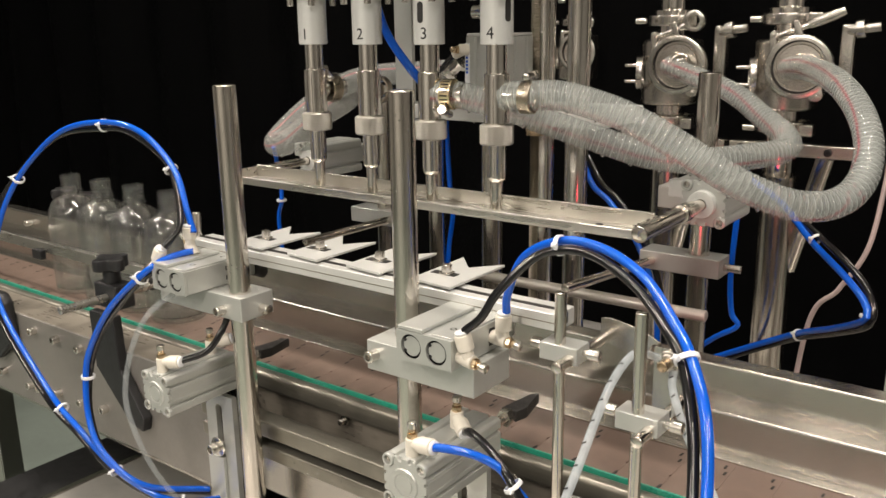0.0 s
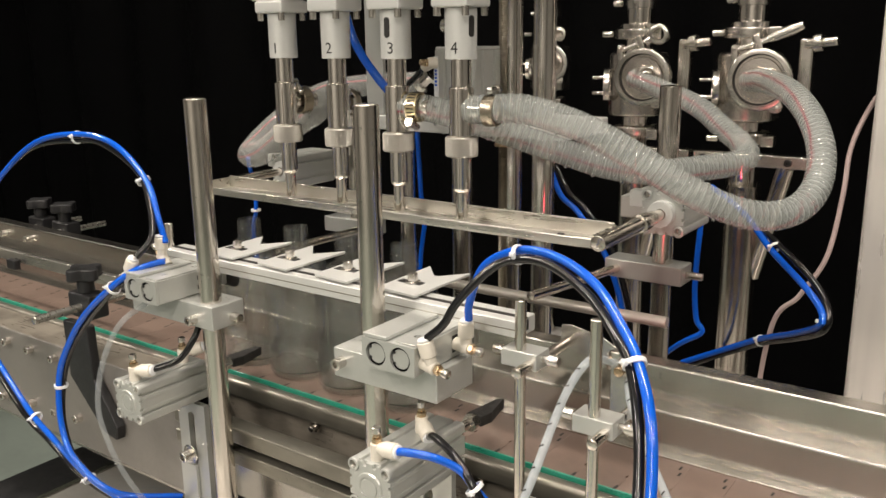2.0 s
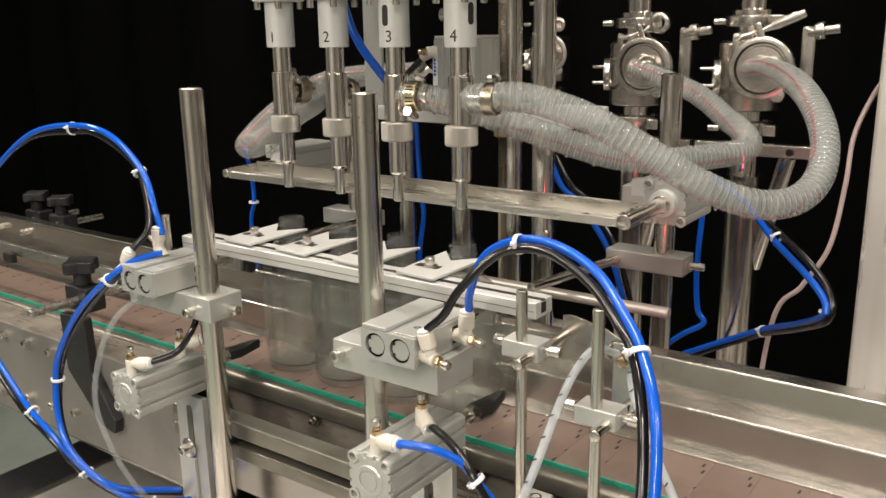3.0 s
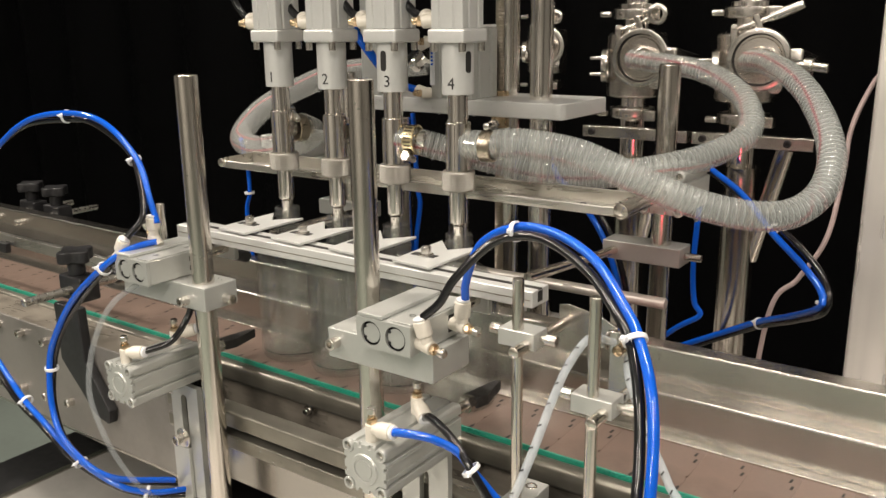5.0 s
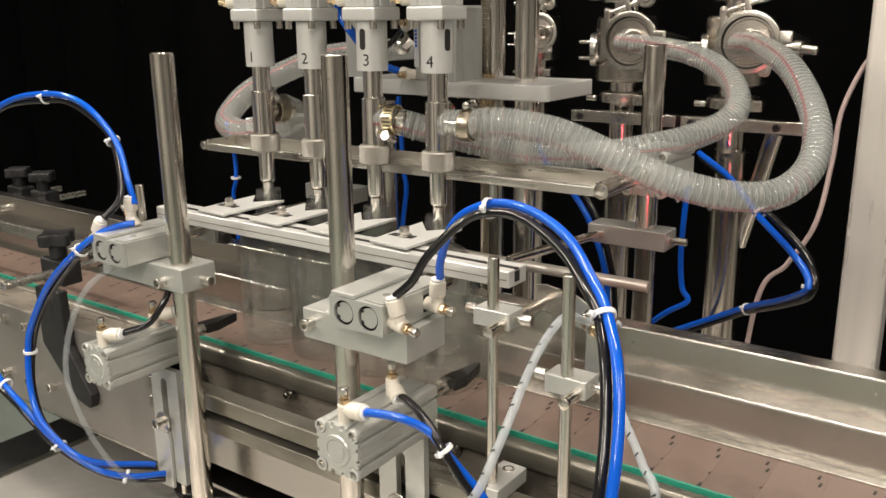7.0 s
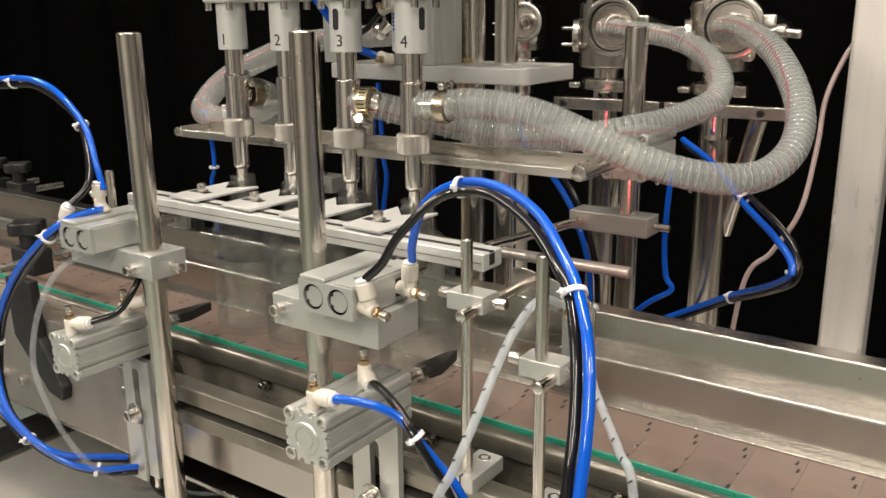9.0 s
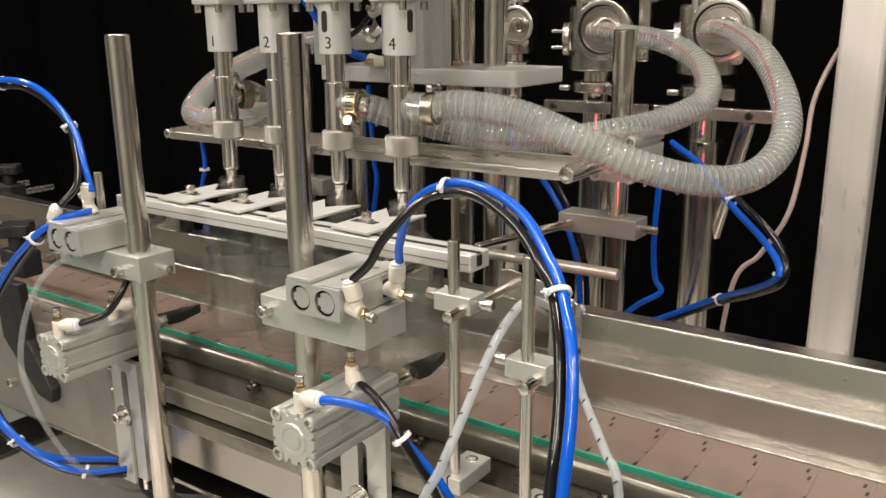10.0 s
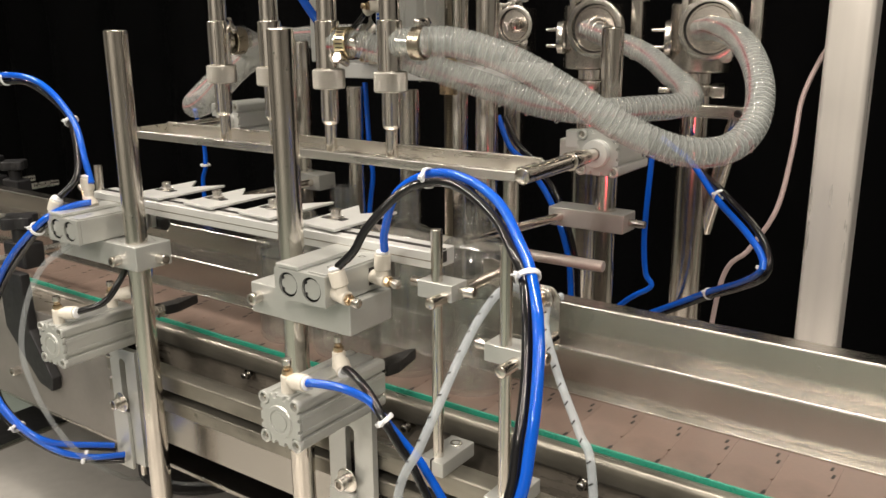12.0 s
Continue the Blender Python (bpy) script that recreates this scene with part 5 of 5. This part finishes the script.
marked_tube([(-0.222, 0.545, 0.128), (-0.228, 0.520, 0.138), (-0.234, 0.500, 0.124), (-0.233, 0.475, 0.107), (-0.233, 0.450, 0.081), (-0.237, 0.430, 0.052), (-0.248, 0.420, 0.016), (-0.26, 0.42, -0.10)], "milky tube with black dashes")
marked_tube([(-0.2095, 0.568, 0.122), (-0.213, 0.555, 0.118), (-0.207, 0.540, 0.106), (-0.185, 0.520, 0.081), (-0.159, 0.500, 0.056), (-0.144, 0.490, 0.033), (-0.13, 0.48, -0.10)], "milky tube with black dashes")
tube("air_tube", [(-0.324, 1.050, 0.173), (-0.269, 1.000, 0.155), (-0.216, 0.930, 0.132), (-0.170, 0.890, 0.108), (-0.148, 0.870, 0.091), (-0.149, 0.870, 0.076), (-0.185, 0.930, 0.043), (-0.238, 1.000, 0.005), (-0.286, 1.030, -0.027), (-0.349, 1.050, -0.066)], 0.0036, BLUE, "blue air tube behind the conveyor")
tube("air_tube", [(-0.324, 1.056, 0.166), (-0.266, 1.004, 0.150), (-0.208, 0.930, 0.138), (-0.160, 0.890, 0.112), (-0.142, 0.872, 0.090), (-0.146, 0.872, 0.070), (-0.185, 0.934, 0.036), (-0.238, 1.004, -0.002), (-0.286, 1.034, -0.034), (-0.349, 1.054, -0.073)], 0.0036, BLACK_TUBE, "black air tube behind the conveyor")
tube("air_tube", [(-0.500, 0.950, 0.20), (-0.482, 0.950, 0.163), (-0.458, 0.950, 0.144), (-0.412, 0.930, 0.104), (-0.385, 0.920, 0.054), (-0.378, 0.920, 0.013), (-0.374, 0.920, -0.08)], 0.0036, BLUE, "blue air tube behind the conveyor")
tube("air_tube", [(-0.492, 0.952, 0.20), (-0.472, 0.952, 0.167), (-0.446, 0.952, 0.146), (-0.402, 0.932, 0.106), (-0.377, 0.922, 0.054), (-0.370, 0.922, 0.013), (-0.366, 0.922, -0.08)], 0.0036, BLACK_TUBE, "black air tube behind the conveyor")
tube("air_tube", [(-0.317, 1.000, 0.16), (-0.321, 1.000, 0.066), (-0.317, 1.000, 0.016), (-0.309, 1.000, -0.001), (-0.340, 1.000, -0.025), (-0.40, 1.000, -0.084)], 0.0034, BLUE, "blue air tube behind the conveyor")
tube("cable", [(-0.13, 1.135, 0.315), (-0.150, 1.135, 0.300), (-0.167, 1.130, 0.272), (-0.180, 1.110, 0.224), (-0.180, 1.090, 0.170), (-0.187, 1.070, 0.098), (-0.212, 1.060, 0.047), (-0.241, 1.050, -0.006), (-0.260, 1.050, -0.249)], 0.0030, PINK, "pinkish grey cable hanging from the upright", "cable")
tube("air_tube", [(-0.655, 0.880, 0.24), (-0.650, 0.880, 0.150), (-0.646, 0.880, 0.121), (-0.654, 0.880, 0.067), (-0.663, 0.880, -0.05)], 0.0032, BLUE, "blue air tube hanging behind the tray")
tube("air_tube", [(-0.890, 0.800, 0.20), (-0.914, 0.830, 0.149), (-0.914, 0.830, 0.116), (-0.922, 0.830, 0.087), (-0.915, 0.830, 0.0)], 0.0030, BLUE, "blue air tube hanging behind the tray")
tube("air_tube", [(-0.672, 0.752, 0.44), (-0.650, 0.750, 0.374), (-0.634, 0.750, 0.343), (-0.607, 0.750, 0.313), (-0.600, 0.77, 0.29)], 0.0048, BLUE, "blue air tube behind the nozzles")
for p, a in (((-0.846, 0.5225, 0.259), (1, 0, 0.1)), ((-0.730, 0.519, 0.222), (0.6, 0, -0.6)), ((-0.797, 0.442, 0.010), (0.05, 0, 1)), ((-0.852, 0.439, -0.040), (1, 0, -0.4)), ((-0.756, 0.437, -0.083), (0.8, 0, -0.5)), ((-0.697, 0.470, -0.114), (0.5, 0.5, -0.3)),
             ((-0.706, 0.457, 0.128), (0.7, 0, 0.6)), ((-0.271, 0.489, 0.215), (1, 0, 0.2)), ((-0.155, 0.421, 0.183), (0.4, -0.4, -0.5)), ((-0.2818, 0.4498, 0.0514), (0.6, 0.15, -0.75)),
             ((-0.146, 0.871, 0.080), (0.1, 0.2, 1)), ((-0.238, 1.002, 0.002), (0.7, -0.6, 0.3)), ((-0.213, 0.930, 0.135), (0.6, -0.5, -0.4)), ((-1.0, 0.50, 0.19), (0.6, 0, 0.8)), ((-0.914, 0.83, 0.118), (0, 0, 1))):
    cable_tie(p, a)


# ---- product hoses in rigid rings ----
rng = random.Random(11)


def hose_segment_mesh(r, length):
    """A short clear ring with its spiral rib and one red line."""
    bm = bmesh.new()
    segs = 36
    prof = [(r, -length * 0.53), (r, -length * 0.055), (r * 1.022, 0), (r, length * 0.055), (r, length * 0.53)]
    rings = [[bm.verts.new((a * math.cos(2 * math.pi * k / segs), a * math.sin(2 * math.pi * k / segs), h)) for k in range(segs)] for a, h in prof]
    for j, (a, b) in enumerate(zip(rings, rings[1:])):
        for k in range(segs):
            f = bm.faces.new((a[k], a[(k + 1) % segs], b[(k + 1) % segs], b[k]))
            f.material_index = 2 if k in (0, 6) else (1 if j in (1, 2) else 0)
            f.smooth = True
    return bm


def hose(up_pts, down_pts, r, n, label, faces, skin=None):
    """faces: the way that the red lines look at the hose's two ends."""
    h = thing("product_hose", label, "hose", "product hoses")
    a, b = spline(up_pts, n), spline(down_pts, n)
    length = max(sum((q - p).length for p, q in zip(c, c[1:])) for c in (a, b)) / n
    bm = hose_segment_mesh(r, length)
    me = bpy.data.meshes.new("ring")
    bm.to_mesh(me)
    bm.free()
    for mm in skin or (HOSE_WALL, HOSE_RING, HOSE_RED):
        me.materials.append(mm)
    out = []
    fa, fb = frames_along(a), frames_along(b)
    for i in range(n + 1):
        o = new("ring", me)
        o.parent = h
        way = Vector(faces[0]).lerp(Vector(faces[1]), i / n)
        turned = []
        for fm in (fa[i], fb[i]):
            q = fm.to_3x3().inverted() @ way
            turned.append(fm @ Matrix.Rotation(math.atan2(q.y, q.x) - radians(38), 4, "Z"))
        out.append((o, turned[0], turned[1]))
        if i % 4 == 1 and rng.random() < 0.8:
            low = turned[1].to_3x3().inverted() @ Vector((rng.uniform(-0.4, 0.4), rng.uniform(-0.5, 0.2), -1))
            low.z = 0
            sp = bmesh.new()
            bmesh.ops.create_icosphere(sp, subdivisions=2, radius=rng.uniform(0.0011, 0.0019))
            dro = part("drop", sp, WATER, o)
            dro.location = low.normalized() * (r * 1.04)
    return out


H4_DOWN = [(-0.407, 0.635, 0.2465), (-0.385, 0.638, 0.2475), (-0.360, 0.645, 0.250), (-0.314, 0.660, 0.243), (-0.270, 0.678, 0.224), (-0.228, 0.700, 0.204), (-0.188, 0.725, 0.192), (-0.159, 0.765, 0.189), (-0.144, 0.805, 0.204), (-0.148, 0.850, 0.229), (-0.171, 0.900, 0.259), (-0.209, 0.960, 0.287), (-0.261, 1.030, 0.302), (-0.290, 1.062, 0.303)]
H4_UP = [(-0.407, 0.635, 0.297), (-0.385, 0.638, 0.2985), (-0.357, 0.648, 0.298), (-0.312, 0.662, 0.284), (-0.269, 0.680, 0.259), (-0.228, 0.702, 0.230), (-0.189, 0.730, 0.210), (-0.163, 0.770, 0.207), (-0.152, 0.810, 0.222), (-0.158, 0.850, 0.251), (-0.182, 0.900, 0.279), (-0.218, 0.960, 0.298), (-0.264, 1.030, 0.305), (-0.290, 1.062, 0.303)]
H3_DOWN = [(-0.482, 0.636, 0.2465), (-0.460, 0.643, 0.243), (-0.434, 0.665, 0.233), (-0.400, 0.690, 0.222), (-0.360, 0.705, 0.215), (-0.310, 0.720, 0.216), (-0.267, 0.745, 0.223), (-0.245, 0.800, 0.228), (-0.233, 0.870, 0.239), (-0.244, 0.920, 0.257), (-0.279, 0.970, 0.278), (-0.339, 1.020, 0.294), (-0.440, 1.068, 0.302)]
H3_UP = [(-0.482, 0.636, 0.297), (-0.460, 0.643, 0.2955), (-0.430, 0.665, 0.285), (-0.397, 0.690, 0.270), (-0.356, 0.710, 0.255), (-0.315, 0.730, 0.241), (-0.278, 0.760, 0.235), (-0.254, 0.810, 0.234), (-0.237, 0.870, 0.234), (-0.248, 0.920, 0.240), (-0.289, 0.970, 0.255), (-0.345, 1.020, 0.278), (-0.440, 1.068, 0.302)]
H1_DOWN = [(-0.630, 0.655, 0.2465), (-0.650, 0.690, 0.235), (-0.710, 0.715, 0.215), (-0.792, 0.740, 0.202), (-0.854, 0.770, 0.209), (-0.855, 0.810, 0.241), (-0.819, 0.850, 0.269), (-0.782, 0.900, 0.288), (-0.708, 0.980, 0.295)]
H1_UP = [(-0.630, 0.655, 0.297), (-0.648, 0.690, 0.285), (-0.706, 0.712, 0.262), (-0.791, 0.740, 0.222), (-0.852, 0.770, 0.212), (-0.847, 0.810, 0.243), (-0.821, 0.850, 0.275), (-0.793, 0.900, 0.292), (-0.718, 0.980, 0.297)]
HOSES = hose(H4_UP, H4_DOWN, 0.0128, 104, "clear ribbed product hose with two red lines, wet", ((0.0, 0.25, -1.0), (-0.2, -1, 0.3)))
HOSES += hose(H3_UP, H3_DOWN, 0.0122, 104, "clear ribbed product hose with two red lines, wet", ((0.3, -0.7, -0.9), (-0.1, -1, 0.1)))
HOSES += hose(H1_UP, H1_DOWN, 0.0148, 96, "milky ribbed product hose looping behind the nozzles", ((-0.2, -1, 0.5), (-0.2, -1, 0.8)), (MILKY_WALL, MILKY_RING, MILKY_RED))

# ---- water drops ----
rng = random.Random(4)
spots = []
for px, py, pr in ((-0.6155, 0.500, 0.0102), (-0.4125, 0.499, 0.0100)):
    for k in range(16):
        a = math.atan2(-py, -px) + rng.uniform(-1.1, 1.1)
        spots.append(((px + pr * math.cos(a), py + pr * math.sin(a), rng.uniform(0.13, 0.30)), rng.uniform(0.0006, 0.0013)))
for k in range(26):
    spots.append(((rng.uniform(-1.14, -1.07), rng.uniform(0.25, 0.6), -0.2503), rng.uniform(0.0008, 0.0018)))
for k in range(70):
    spots.append(((rng.uniform(-0.70, 0.1), rng.choice((0.5812, 0.5168, 0.5167)), 0), rng.uniform(0.0007, 0.0015)))
    spots[-1] = ((spots[-1][0][0], spots[-1][0][1], rng.uniform(-0.055, -0.026) if spots[-1][0][1] > 0.55 else rng.uniform(-0.060, -0.048)), spots[-1][1])
for k in range(60):
    spots.append(((rng.uniform(-0.9, 0.05), 0.6956, rng.uniform(0.041, 0.064)), rng.uniform(0.0005, 0.0012)))
    spots.append(((rng.uniform(-0.9, 0.05), rng.uniform(0.677, 0.694), 0.0377), rng.uniform(0.0006, 0.0014)))
for k in range(30):
    spots.append(((rng.uniform(-0.43, -0.335), rng.uniform(0.476, 0.52), 0.1191), rng.uniform(0.0005, 0.0011)))
    spots.append(((rng.uniform(-0.642, -0.602), rng.uniform(0.489, 0.521), 0.1188), rng.uniform(0.0005, 0.0010)))
dr = part("water_drops", drop_bm(spots), WATER)
tagged(dr, "scattered water drops on posts and panel", "water drops", kind="stuff")
spots = [((rng.uniform(-0.655, -0.41), 0.7995, rng.uniform(0.253, 0.267)), rng.uniform(0.0008, 0.0016)) for k in range(26)]
spots += [((rng.uniform(-0.655, -0.41), rng.uniform(0.802, 0.86), 0.2512), rng.uniform(0.0012, 0.0022)) for k in range(14)]
dp = part("water_drops", drop_bm(spots), WATER, LIFT_UNIT, "water drops on the plate")
dp["kind"] = "stuff"

# ---- what moves ----
LIFT = 0.0505


def motions():
    ups = [(0, 1), (3.4, 1), (3.8, 0.6), (4.3, 0), (4.8, 0), (10.6, 0), (11.0, 0.67), (11.3, 1), (12, 1)]
    walk(HEAD, [(t, pose(0, 0, LIFT * u)) for t, u in ups])
    for o, ma, mb in HOSES:
        qa, qb = ma.to_quaternion(), mb.to_quaternion()
        qb.make_compatible(qa)
        rows = []
        for t, u in ups:
            rows.append((t, Matrix.Translation(mb.translation.lerp(ma.translation, u)) @ qb.slerp(qa, u).to_matrix().to_4x4()))
        walk(o, rows)
    for a, p in ARMS:
        walk(a, [(t, Matrix.Translation(p) @ pose(0, 0, 0, 82 * u)) for t, u in ((0, 0), (3.5, 0), (4.3, 1), (5, 1), (9.5, 1), (9.95, 0), (12, 0))])
    walk(TRAY, [(t, pose(0, 0.0455 * u, 0)) for t, u in ((0, 0), (2.2, 0), (2.4, 1), (3, 1), (11.53, 1), (11.7, 0.25), (11.8, 0), (12, 0))])
    walk(BAR, [(t, pose(0, 0.0253 * u, 0)) for t, u in ((0, 0), (2.58, 0), (2.75, 1), (4, 1), (10.75, 1), (10.95, 0), (12, 0))])
    walk(GATE_EXIT, [(t, pose(0, -0.0247 * u, 0)) for t, u in ((0, 0), (11.4, 0), (11.55, 1), (12, 1))])
    walk(BELT, [(t, pose(BELT_V * (t - 12), 0, 0)) for t in (0, 0.05, 1, 2, 3, 4, 5, 6, 7, 8, 9, 10, 11, 11.95, 12)])
    for k, (b, w) in enumerate(BOTTLES):
        x = -0.902 - 0.0735 * k
        end = -0.416 - 0.0735 * k
        rows = [(0, x), (0.05, x + 0.05 * BELT_V), (0.5, x + 0.5 * BELT_V), (1.0, x + BELT_V), (1.5, x + 1.5 * BELT_V), (2.0, x + 2 * BELT_V), (2.33, end), (2.6, end), (11.55, end), (11.62, end + 0.006), (11.95, end + 0.076), (12, end + 0.087)]
        walk(b, [(t, pose(px, 0.633, 0.0003)) for t, px in rows])
        walk(w, [(t, pose(0, 0, z)) for t, z in ((0, 0.008), (4.6, 0.008), (10.2, 0.090), (12, 0.090))])


motions()
